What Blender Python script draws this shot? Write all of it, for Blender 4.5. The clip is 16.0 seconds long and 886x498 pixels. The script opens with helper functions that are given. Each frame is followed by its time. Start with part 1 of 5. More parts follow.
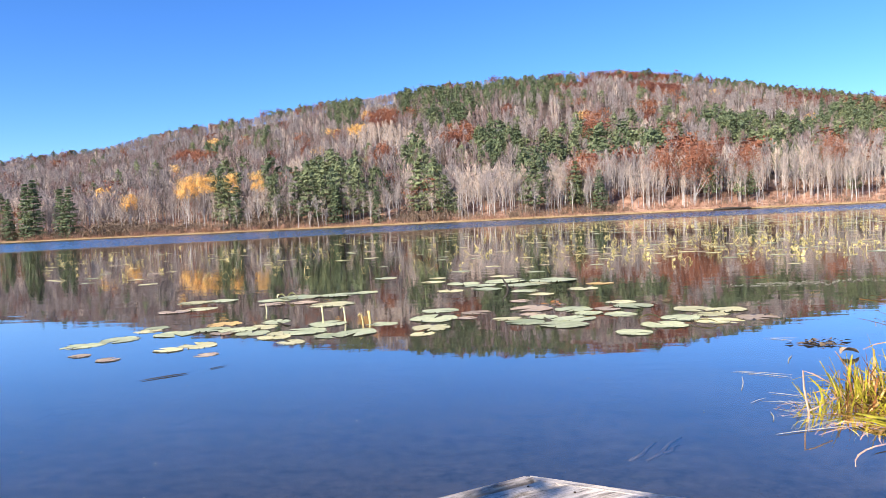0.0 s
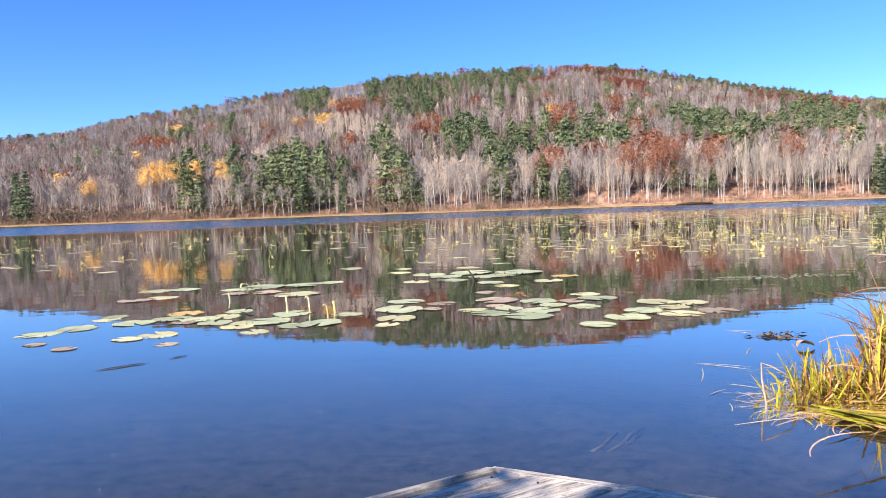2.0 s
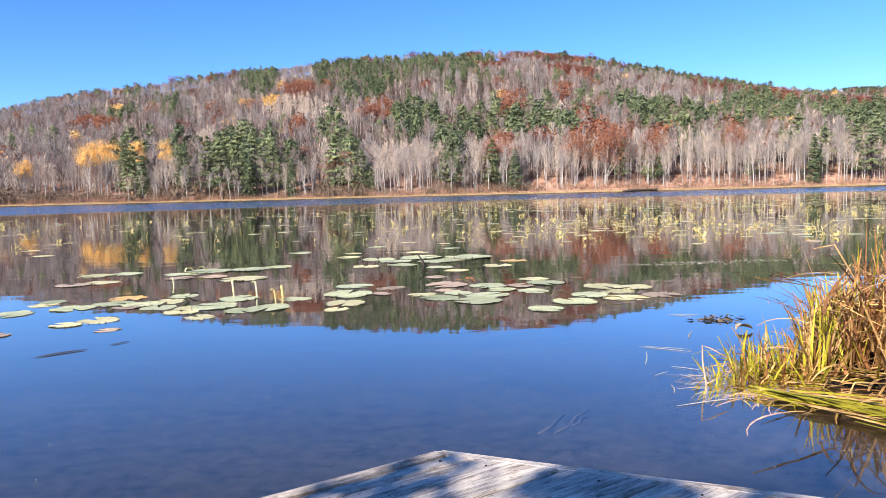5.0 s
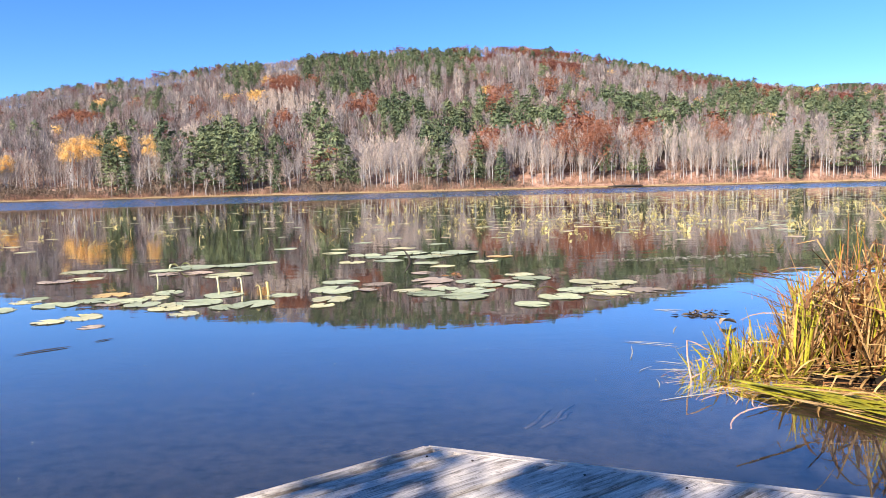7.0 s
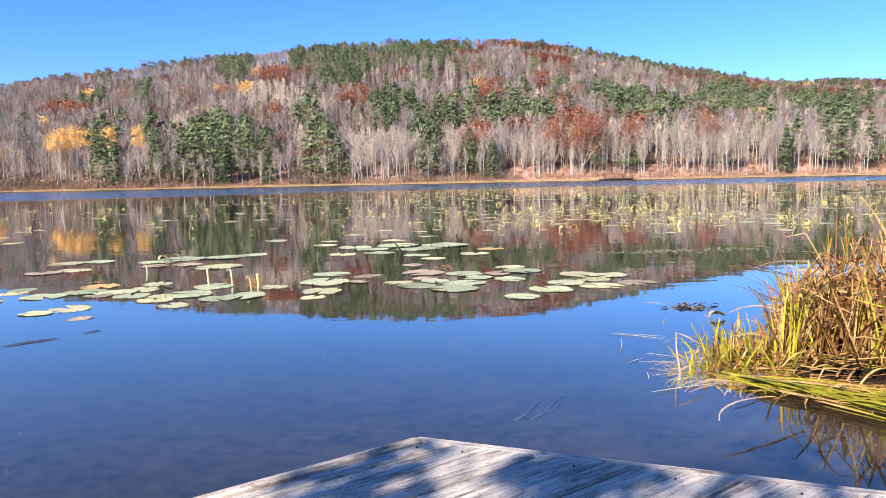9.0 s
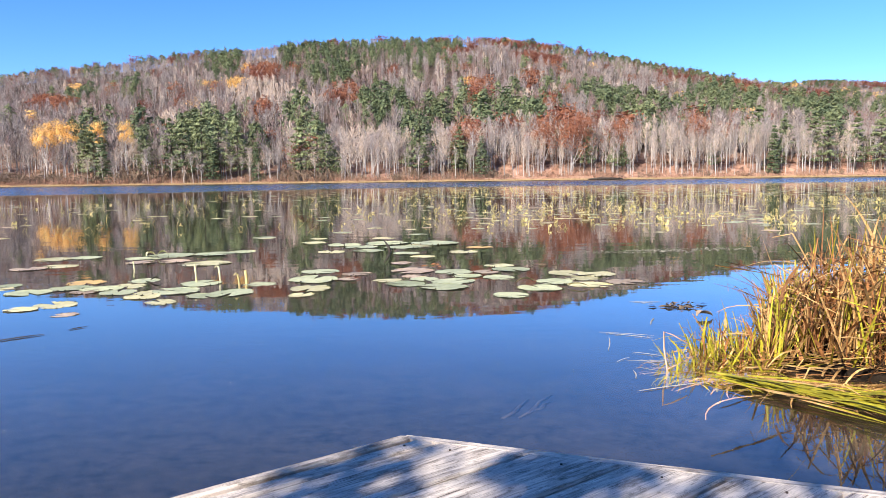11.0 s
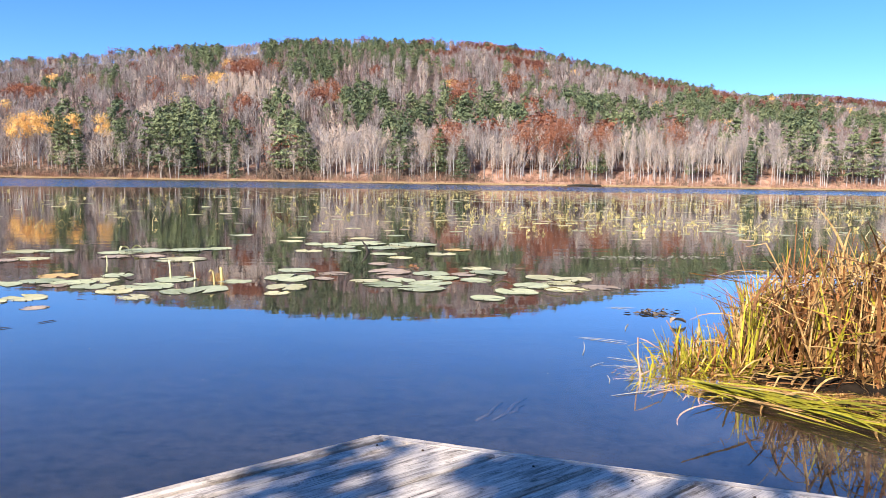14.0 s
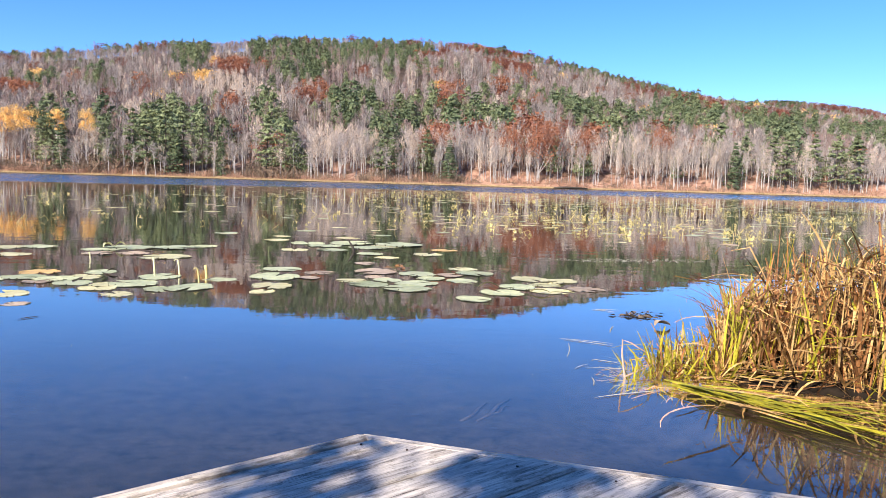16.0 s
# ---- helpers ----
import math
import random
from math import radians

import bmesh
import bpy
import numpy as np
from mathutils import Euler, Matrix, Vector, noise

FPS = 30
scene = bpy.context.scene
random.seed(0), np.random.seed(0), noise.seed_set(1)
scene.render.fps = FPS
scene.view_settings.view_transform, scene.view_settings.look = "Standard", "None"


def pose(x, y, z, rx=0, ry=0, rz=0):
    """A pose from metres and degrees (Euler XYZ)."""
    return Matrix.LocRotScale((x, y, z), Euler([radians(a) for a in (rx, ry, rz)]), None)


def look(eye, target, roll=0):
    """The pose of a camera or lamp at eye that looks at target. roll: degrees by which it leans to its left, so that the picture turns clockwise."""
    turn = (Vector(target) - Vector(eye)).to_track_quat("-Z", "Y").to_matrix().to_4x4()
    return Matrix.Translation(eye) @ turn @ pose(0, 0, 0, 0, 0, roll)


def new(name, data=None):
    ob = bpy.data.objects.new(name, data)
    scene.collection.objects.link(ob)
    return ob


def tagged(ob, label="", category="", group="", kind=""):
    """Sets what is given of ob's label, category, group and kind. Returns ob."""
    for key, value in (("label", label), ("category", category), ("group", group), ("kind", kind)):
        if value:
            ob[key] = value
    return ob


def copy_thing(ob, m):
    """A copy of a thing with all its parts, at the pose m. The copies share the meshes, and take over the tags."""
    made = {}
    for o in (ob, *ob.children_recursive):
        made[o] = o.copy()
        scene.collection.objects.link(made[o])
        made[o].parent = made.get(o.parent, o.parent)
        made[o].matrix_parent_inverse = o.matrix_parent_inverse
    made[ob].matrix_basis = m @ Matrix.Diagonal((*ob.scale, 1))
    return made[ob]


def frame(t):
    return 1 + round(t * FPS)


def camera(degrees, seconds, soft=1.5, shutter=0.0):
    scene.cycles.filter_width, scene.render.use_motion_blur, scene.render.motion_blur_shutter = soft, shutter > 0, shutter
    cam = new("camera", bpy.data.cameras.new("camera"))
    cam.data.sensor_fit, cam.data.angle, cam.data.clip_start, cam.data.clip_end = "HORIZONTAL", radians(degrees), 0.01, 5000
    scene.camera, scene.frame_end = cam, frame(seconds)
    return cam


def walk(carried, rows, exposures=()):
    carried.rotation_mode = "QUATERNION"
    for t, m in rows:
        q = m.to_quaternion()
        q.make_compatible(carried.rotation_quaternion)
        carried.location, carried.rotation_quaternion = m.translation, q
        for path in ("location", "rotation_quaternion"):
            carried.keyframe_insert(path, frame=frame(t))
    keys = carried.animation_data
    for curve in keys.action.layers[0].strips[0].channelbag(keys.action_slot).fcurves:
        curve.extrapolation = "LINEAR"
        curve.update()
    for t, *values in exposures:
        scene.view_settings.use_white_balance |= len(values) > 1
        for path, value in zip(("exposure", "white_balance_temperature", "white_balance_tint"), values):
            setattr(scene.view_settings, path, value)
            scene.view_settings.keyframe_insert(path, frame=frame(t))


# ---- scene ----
cam = camera(63.3, 16.0, soft=0.6)
PATH = [
    (0, (0.005, -0.044, 0.958), (-0.269, 1.935, 0.8765), -2.7),
    (0.5, (0.006, -0.037, 0.96), (-0.255, 1.944, 0.8735), -2.6),
    (1, (0.005, -0.035, 0.957), (-0.235, 1.949, 0.8645), -2.4),
    (1.5, (0.004, -0.035, 0.956), (-0.209, 1.951, 0.8555), -2.2),
    (2, (0.004, -0.028, 0.953), (-0.178, 1.96, 0.8435), -1.9),
    (2.5, (0.002, -0.028, 0.953), (-0.148, 1.963, 0.8355), -1.6),
    (3, (0.003, -0.025, 0.951), (-0.119, 1.967, 0.8245), -1.4),
    (3.5, (0.004, -0.031, 0.954), (-0.095, 1.961, 0.8185), -1.4),
    (4, (0.004, -0.018, 0.952), (-0.073, 1.975, 0.8085), -1.4),
    (6.5, (0.005, -0.022, 0.952), (-0.009, 1.971, 0.7855), -1.4),
    (7, (0.004, -0.018, 0.951), (-0.002, 1.974, 0.7825), -1.4),
    (7.5, (0.004, -0.015, 0.95), (0.004, 1.977, 0.7765), -1.4),
    (8, (0.004, -0.016, 0.951), (0.012, 1.976, 0.7725), -1.3),
    (8.5, (0.004, -0.017, 0.949), (0.018, 1.974, 0.7635), -1.2),
    (11, (0.005, -0.014, 0.948), (0.054, 1.976, 0.7525), -0.7),
    (11.5, (0.006, -0.015, 0.947), (0.067, 1.974, 0.7495), -0.4),
    (12, (0.003, -0.017, 0.946), (0.077, 1.972, 0.7495), -0.2),
    (12.5, (0.004, -0.014, 0.945), (0.088, 1.975, 0.7515), 0.1),
    (13, (0.004, -0.014, 0.945), (0.097, 1.974, 0.7535), 0.3),
    (13.5, (0.005, -0.013, 0.943), (0.106, 1.975, 0.7545), 0.6),
    (14, (0.006, -0.012, 0.942), (0.116, 1.976, 0.7535), 0.9),
    (14.5, (0.006, -0.006, 0.94), (0.125, 1.981, 0.7535), 1.1),
    (15, (0.005, -0.009, 0.938), (0.134, 1.977, 0.7525), 1.4),
    (15.5, (0.006, -0.007, 0.94), (0.144, 1.979, 0.7545), 1.5),
    (16, (0.005, -0.011, 0.939), (0.153, 1.975, 0.7535), 1.7),
]
walk(cam, [(t, look(eye, target, roll)) for t, eye, target, roll in PATH])

# ---- light ----
SUN_TO = Vector((-0.52, -0.70, 0.56)).normalized()
world = bpy.data.worlds.new("sky")
scene.world = world
world.use_nodes = True
wn = world.node_tree
sky = wn.nodes.new("ShaderNodeTexSky")
sky.sky_type = "NISHITA"
sky.sun_disc = False
sky.sun_elevation = math.asin(SUN_TO.z)
sky.sun_rotation = math.atan2(SUN_TO.x, SUN_TO.y)
sky.altitude = 300
sky.air_density = 0.75
sky.dust_density = 0.1
sky.ozone_density = 4.0
deep = wn.nodes.new("ShaderNodeHueSaturation")
deep.inputs["Saturation"].default_value = 1.2
tone = wn.nodes.new("ShaderNodeMix")
tone.data_type, tone.blend_type = "RGBA", "MULTIPLY"
tone.inputs[0].default_value = 1.0
tone.inputs[7].default_value = (0.955, 0.98, 1.19, 1)
wn.links.new(sky.outputs["Color"], deep.inputs["Color"])
wn.links.new(deep.outputs["Color"], tone.inputs[6])
wn.links.new(tone.outputs[2], wn.nodes["Background"].inputs["Color"])
wn.nodes["Background"].inputs["Strength"].default_value = 0.112

sun = new("sun", bpy.data.lights.new("sun", "SUN"))
sun.data.energy = 5.0
sun.data.angle = radians(0.5)
sun.data.color = (1.0, 0.93, 0.82)
sun.matrix_world = look(SUN_TO * 50, (0, 0, 0))
scene.view_settings.exposure = 0.92


# ---- materials ----
def nodes_of(name):
    m = bpy.data.materials.new(name)
    m.use_nodes = True
    t = m.node_tree
    return m, t, t.nodes["Principled BSDF"]


def add(t, kind, **values):
    n = t.nodes.new(kind)
    for key, value in values.items():
        n.inputs[key].default_value = value
    return n


def noise_of(t, scale, detail=4.0, rough=0.6, stretch=None, local=False):
    """Noise in world metres (or the object's own), stretched where asked."""
    src = t.nodes.new("ShaderNodeTexCoord").outputs["Object"] if local else t.nodes.new("ShaderNodeNewGeometry").outputs["Position"]
    if stretch:
        mp = t.nodes.new("ShaderNodeMapping")
        mp.inputs["Scale"].default_value = stretch
        t.links.new(src, mp.inputs["Vector"])
        src = mp.outputs["Vector"]
    n = add(t, "ShaderNodeTexNoise", Scale=scale, Detail=detail, Roughness=rough)
    t.links.new(src, n.inputs["Vector"])
    return n


def ramp(t, source, stops):
    r = t.nodes.new("ShaderNodeValToRGB")
    while len(r.color_ramp.elements) < len(stops):
        r.color_ramp.elements.new(0.5)
    for e, (at, colour) in zip(r.color_ramp.elements, stops):
        e.position, e.color = at, (*colour, 1)
    t.links.new(source, r.inputs["Fac"])
    return r


def mixed(t, factor, a, b, how="MIX"):
    """A colour mix; factor, a and b are sockets or values."""
    m = t.nodes.new("ShaderNodeMix")
    m.data_type, m.blend_type = "RGBA", how
    for socket, value in ((m.inputs[0], factor), (m.inputs[6], a), (m.inputs[7], b)):
        if isinstance(value, bpy.types.NodeSocket):
            t.links.new(value, socket)
        else:
            socket.default_value = value if isinstance(value, (int, float)) else (*value, 1)
    return m.outputs[2]


def surface(name, dark, light, scale=2.0, fine=20.0, rough=0.8, bump=0.3, depth=0.02, vary="", spread=0.35, stretch=None, local=False, through_light=0.0, specular=0.3):
    """Two-scale noise colour with relief. vary: 'object', 'island' or 'both' for a shade of its own for each piece."""
    m, t, p = nodes_of(name)
    big, small = noise_of(t, scale, stretch=stretch, local=local), noise_of(t, fine, 6.0, stretch=stretch, local=local)
    both = t.nodes.new("ShaderNodeMath")
    both.operation = "MULTIPLY_ADD"
    both.inputs[1].default_value = 0.5
    t.links.new(small.outputs["Fac"], both.inputs[0])
    half = t.nodes.new("ShaderNodeMath")
    half.operation = "MULTIPLY"
    half.inputs[1].default_value = 0.5
    t.links.new(big.outputs["Fac"], half.inputs[0])
    t.links.new(half.outputs[0], both.inputs[2])
    colour = ramp(t, both.outputs[0], ((0.33, dark), (0.67, light))).outputs["Color"]
    if vary:
        src = t.nodes.new("ShaderNodeObjectInfo").outputs["Random"] if vary == "object" else t.nodes.new("ShaderNodeNewGeometry").outputs["Random Per Island"]
        if vary == "both":
            total, wrap = t.nodes.new("ShaderNodeMath"), t.nodes.new("ShaderNodeMath")
            wrap.operation = "FRACT"
            t.links.new(src, total.inputs[0])
            t.links.new(t.nodes.new("ShaderNodeObjectInfo").outputs["Random"], total.inputs[1])
            t.links.new(total.outputs[0], wrap.inputs[0])
            src = wrap.outputs[0]
        lo, hi = 1 - spread, 1 + spread
        tint = ramp(t, src, ((0.0, (lo, lo, lo * 0.95)), (0.5, (1, 1, 1)), (1.0, (hi, hi * 0.97, hi * 0.9)))).outputs["Color"]
        colour = mixed(t, 1.0, colour, tint, "MULTIPLY")
    t.links.new(colour, p.inputs["Base Color"])
    p.inputs["Roughness"].default_value = rough
    p.inputs["Specular IOR Level"].default_value = specular
    if bump:
        b = add(t, "ShaderNodeBump", Strength=bump, Distance=depth)
        t.links.new(small.outputs["Fac"], b.inputs["Height"])
        t.links.new(b.outputs["Normal"], p.inputs["Normal"])
    if through_light:
        tr = t.nodes.new("ShaderNodeBsdfTranslucent")
        t.links.new(colour, tr.inputs["Color"])
        mx = t.nodes.new("ShaderNodeMixShader")
        mx.inputs[0].default_value = through_light
        t.links.new(p.outputs[0], mx.inputs[1])
        t.links.new(tr.outputs[0], mx.inputs[2])
        t.links.new(mx.outputs[0], t.nodes["Material Output"].inputs["Surface"])
    return m


def water_material():
    """Clear, still pond water; a breeze roughens it beyond the lily field."""
    m, t, p = nodes_of("pond_water")
    p.inputs["Base Color"].default_value = (0.70, 0.68, 0.73, 1)
    p.inputs["Transmission Weight"].default_value = 1.0
    p.inputs["IOR"].default_value = 1.33
    p.inputs["Coat Weight"].default_value = 0.9
    p.inputs["Coat IOR"].default_value = 1.22
    p.inputs["Coat Roughness"].default_value = 0.0
    geo = t.nodes.new("ShaderNodeNewGeometry")
    xyz = t.nodes.new("ShaderNodeSeparateXYZ")
    t.links.new(geo.outputs["Position"], xyz.inputs[0])
    wander = noise_of(t, 0.02, 3.0, stretch=(0.6, 2.0, 1.0))
    # distance along which the breeze begins: nearer where x is low
    edge = t.nodes.new("ShaderNodeMath")
    edge.operation = "MULTIPLY_ADD"
    edge.inputs[1].default_value = -0.7
    west = t.nodes.new("ShaderNodeMath")
    west.operation = "MINIMUM"
    west.inputs[1].default_value = 0.0
    t.links.new(xyz.outputs["X"], west.inputs[0])
    t.links.new(west.outputs[0], edge.inputs[0])
    t.links.new(xyz.outputs["Y"], edge.inputs[2])
    off = t.nodes.new("ShaderNodeMath")
    off.operation = "MULTIPLY_ADD"
    off.inputs[1].default_value = 30.0
    t.links.new(wander.outputs["Fac"], off.inputs[0])
    t.links.new(edge.outputs[0], off.inputs[2])
    breeze = t.nodes.new("ShaderNodeMapRange")
    breeze.inputs["From Min"].default_value = 86.0
    breeze.inputs["From Max"].default_value = 100.0
    t.links.new(off.outputs[0], breeze.inputs["Value"])
    calm = noise_of(t, 2.6, 3.0, 0.5, stretch=(0.3, 1.0, 1.0))
    ripple = noise_of(t, 9.0, 2.0, 0.5, stretch=(0.5, 1.0, 1.0))
    gust = noise_of(t, 1.6, 4.0, 0.6, stretch=(0.35, 1.0, 1.0))
    b1 = add(t, "ShaderNodeBump", Distance=0.05)
    swell = t.nodes.new("ShaderNodeMapRange")
    for key, value in (("From Min", 3.0), ("From Max", 9.0), ("To Min", 0.008), ("To Max", 0.036)):
        swell.inputs[key].default_value = value
    t.links.new(xyz.outputs["Y"], swell.inputs["Value"])
    t.links.new(swell.outputs["Result"], b1.inputs["Strength"])
    t.links.new(calm.outputs["Fac"], b1.inputs["Height"])
    b2 = add(t, "ShaderNodeBump", Strength=0.012, Distance=0.01)
    t.links.new(ripple.outputs["Fac"], b2.inputs["Height"])
    t.links.new(b1.outputs["Normal"], b2.inputs["Normal"])
    b3 = add(t, "ShaderNodeBump", Distance=0.15)
    t.links.new(gust.outputs["Fac"], b3.inputs["Height"])
    t.links.new(breeze.outputs["Result"], b3.inputs["Strength"])
    t.links.new(b2.outputs["Normal"], b3.inputs["Normal"])
    t.links.new(b3.outputs["Normal"], p.inputs["Normal"])
    t.links.new(b3.outputs["Normal"], p.inputs["Coat Normal"])
    # coat weight paints the reflection dimmer past y 5, full again in the breeze
    mirror_fade = t.nodes.new("ShaderNodeMapRange")
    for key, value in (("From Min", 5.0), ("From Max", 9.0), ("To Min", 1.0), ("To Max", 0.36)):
        mirror_fade.inputs[key].default_value = value
    t.links.new(xyz.outputs["Y"], mirror_fade.inputs["Value"])
    coat_weight = t.nodes.new("ShaderNodeMath")
    coat_weight.operation = "MAXIMUM"
    t.links.new(mirror_fade.outputs["Result"], coat_weight.inputs[0])
    t.links.new(breeze.outputs["Result"], coat_weight.inputs[1])
    t.links.new(coat_weight.outputs["Value"], p.inputs["Coat Weight"])
    gloss = t.nodes.new("ShaderNodeMapRange")
    gloss.inputs["To Min"].default_value = 0.017
    gloss.inputs["To Max"].default_value = 0.22
    t.links.new(breeze.outputs["Result"], gloss.inputs["Value"])
    t.links.new(gloss.outputs["Result"], p.inputs["Roughness"])
    t.links.new(gloss.outputs["Result"], p.inputs["Coat Roughness"])
    return m


def ground_material():
    """Silt under the water, tan grass along the shore, russet leaf litter up the hill."""
    m, t, p = nodes_of("ground_cover")
    geo = t.nodes.new("ShaderNodeNewGeometry")
    xyz = t.nodes.new("ShaderNodeSeparateXYZ")
    t.links.new(geo.outputs["Position"], xyz.inputs[0])
    silt = ramp(t, noise_of(t, 15.0, 9.0, 0.78, stretch=(0.8, 1.0, 1.0)).outputs["Fac"], ((0.34, (0.009, 0.009, 0.009)), (0.48, (0.030, 0.028, 0.027)), (0.72, (0.056, 0.051, 0.045)))).outputs["Color"]
    grass = ramp(t, noise_of(t, 0.8, 5.0).outputs["Fac"], ((0.35, (0.30, 0.19, 0.09)), (0.65, (0.55, 0.40, 0.20)))).outputs["Color"]
    red = ramp(t, noise_of(t, 0.5, 6.0, 0.7).outputs["Fac"], ((0.32, (0.20, 0.10, 0.066)), (0.5, (0.46, 0.26, 0.175)), (0.7, (0.62, 0.40, 0.28)))).outputs["Color"]
    # hill litter, its colour darkened to stand in for shade between the trees
    dull = ramp(t, noise_of(t, 0.12, 6.0, 0.7).outputs["Fac"], ((0.32, (0.05, 0.038, 0.030)), (0.5, (0.10, 0.07, 0.054)), (0.7, (0.17, 0.12, 0.09)))).outputs["Color"]
    high = t.nodes.new("ShaderNodeMapRange")
    high.inputs["From Min"].default_value = 3.0
    high.inputs["From Max"].default_value = 9.0
    t.links.new(xyz.outputs["Z"], high.inputs["Value"])
    litter = mixed(t, high.outputs["Result"], red, dull)
    up = t.nodes.new("ShaderNodeMapRange")
    up.inputs["From Min"].default_value = 0.4
    up.inputs["From Max"].default_value = 0.7
    t.links.new(xyz.outputs["Z"], up.inputs["Value"])
    wet = t.nodes.new("ShaderNodeMapRange")
    wet.inputs["From Min"].default_value = 0.092
    wet.inputs["From Max"].default_value = 0.12
    t.links.new(xyz.outputs["Z"], wet.inputs["Value"])
    dry = t.nodes.new("ShaderNodeMapRange")
    dry.inputs["From Min"].default_value = -0.46
    dry.inputs["From Max"].default_value = -0.36
    t.links.new(xyz.outputs["Z"], dry.inputs["Value"])
    mud = ramp(t, noise_of(t, 14.0, 6.0, 0.7).outputs["Fac"], ((0.35, (0.006, 0.0045, 0.0035)), (0.7, (0.032, 0.022, 0.015)))).outputs["Color"]
    # darkens the bed with depth, in place of light lost in the water
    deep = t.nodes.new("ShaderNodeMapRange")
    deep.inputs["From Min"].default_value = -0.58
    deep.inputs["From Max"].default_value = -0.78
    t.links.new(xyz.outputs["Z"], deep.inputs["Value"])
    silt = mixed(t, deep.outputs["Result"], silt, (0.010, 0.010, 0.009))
    low = mixed(t, dry.outputs["Result"], silt, mud)
    land = mixed(t, up.outputs["Result"], grass, litter)
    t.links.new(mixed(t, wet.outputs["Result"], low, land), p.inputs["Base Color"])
    p.inputs["Roughness"].default_value = 0.95
    p.inputs["Specular IOR Level"].default_value = 0.1
    b = add(t, "ShaderNodeBump", Strength=0.25, Distance=0.05)
    t.links.new(noise_of(t, 4.0, 8.0, 0.7).outputs["Fac"], b.inputs["Height"])
    t.links.new(b.outputs["Normal"], p.inputs["Normal"])
    return m


WATER = water_material()
GROUND = ground_material()
BARK = surface("pale_bark", (0.31, 0.275, 0.25), (0.70, 0.645, 0.585), 0.4, 3.0, 0.9, 0.4, 0.05)
HILL_BARK = surface("grey_brown_bark", (0.20, 0.168, 0.15), (0.50, 0.44, 0.40), 0.4, 3.0, 0.9, 0)
DARK_BARK = surface("dark_bark", (0.06, 0.045, 0.035), (0.16, 0.12, 0.09), 0.5, 4.0, 0.95, 0.4, 0.05)
TWIG = surface("grey_twigs", (0.19, 0.155, 0.142), (0.51, 0.42, 0.382), 0.06, 1.0, 0.95, 0, vary="island", spread=0.28, through_light=0.1)
DUSKY_TWIG = surface("dark_grey_twigs", (0.100, 0.080, 0.074), (0.250, 0.200, 0.180), 0.06, 1.0, 0.95, 0, vary="island", spread=0.28, through_light=0.1)
DEEP_OAK = surface("deep_red_oak_leaves", (0.12, 0.042, 0.032), (0.30, 0.11, 0.07), 0.07, 0.8, 0.8, 0, vary="island", spread=0.3, through_light=0.15)
MAUVE_TWIG = surface("red_brown_twigs", (0.165, 0.108, 0.096), (0.40, 0.275, 0.245), 0.06, 1.0, 0.95, 0, vary="island", spread=0.28, through_light=0.1)
PALE_TWIG = surface("pale_pink_twigs", (0.43, 0.32, 0.25), (0.77, 0.61, 0.49), 0.06, 1.0, 0.95, 0, vary="island", spread=0.2, through_light=0.12)
PINE = surface("pine_needles", (0.062, 0.082, 0.038), (0.27, 0.295, 0.142), 0.07, 0.9, 0.7, 0, vary="island", spread=0.42, through_light=0.08)
SPRUCE = surface("dark_pine_needles", (0.045, 0.07, 0.034), (0.195, 0.228, 0.112), 0.07, 0.9, 0.7, 0, vary="island", spread=0.42, through_light=0.06)
RUSSET = surface("russet_oak_leaves", (0.20, 0.075, 0.045), (0.42, 0.17, 0.09), 0.07, 0.8, 0.8, 0, vary="island", spread=0.24, through_light=0.2)
YELLOW = surface("yellow_maple_leaves", (0.80, 0.43, 0.11), (0.92, 0.61, 0.23), 0.1, 0.9, 0.8, 0, vary="island", spread=0.3, through_light=0.25)
GRASS = surface("dry_tan_grass", (0.40, 0.26, 0.13), (0.72, 0.53, 0.30), 0.3, 1.5, 0.9, 0, vary="island", spread=0.25, through_light=0.3)
PINK_BRUSH = surface("salmon_brush", (0.26, 0.135, 0.09), (0.60, 0.37, 0.26), 0.12, 1.0, 0.95, 0, vary="island", spread=0.35)
BRUSH = surface("brown_brush", (0.12, 0.088, 0.066), (0.34, 0.235, 0.165), 0.12, 1.0, 0.95, 0, vary="island", spread=0.4)


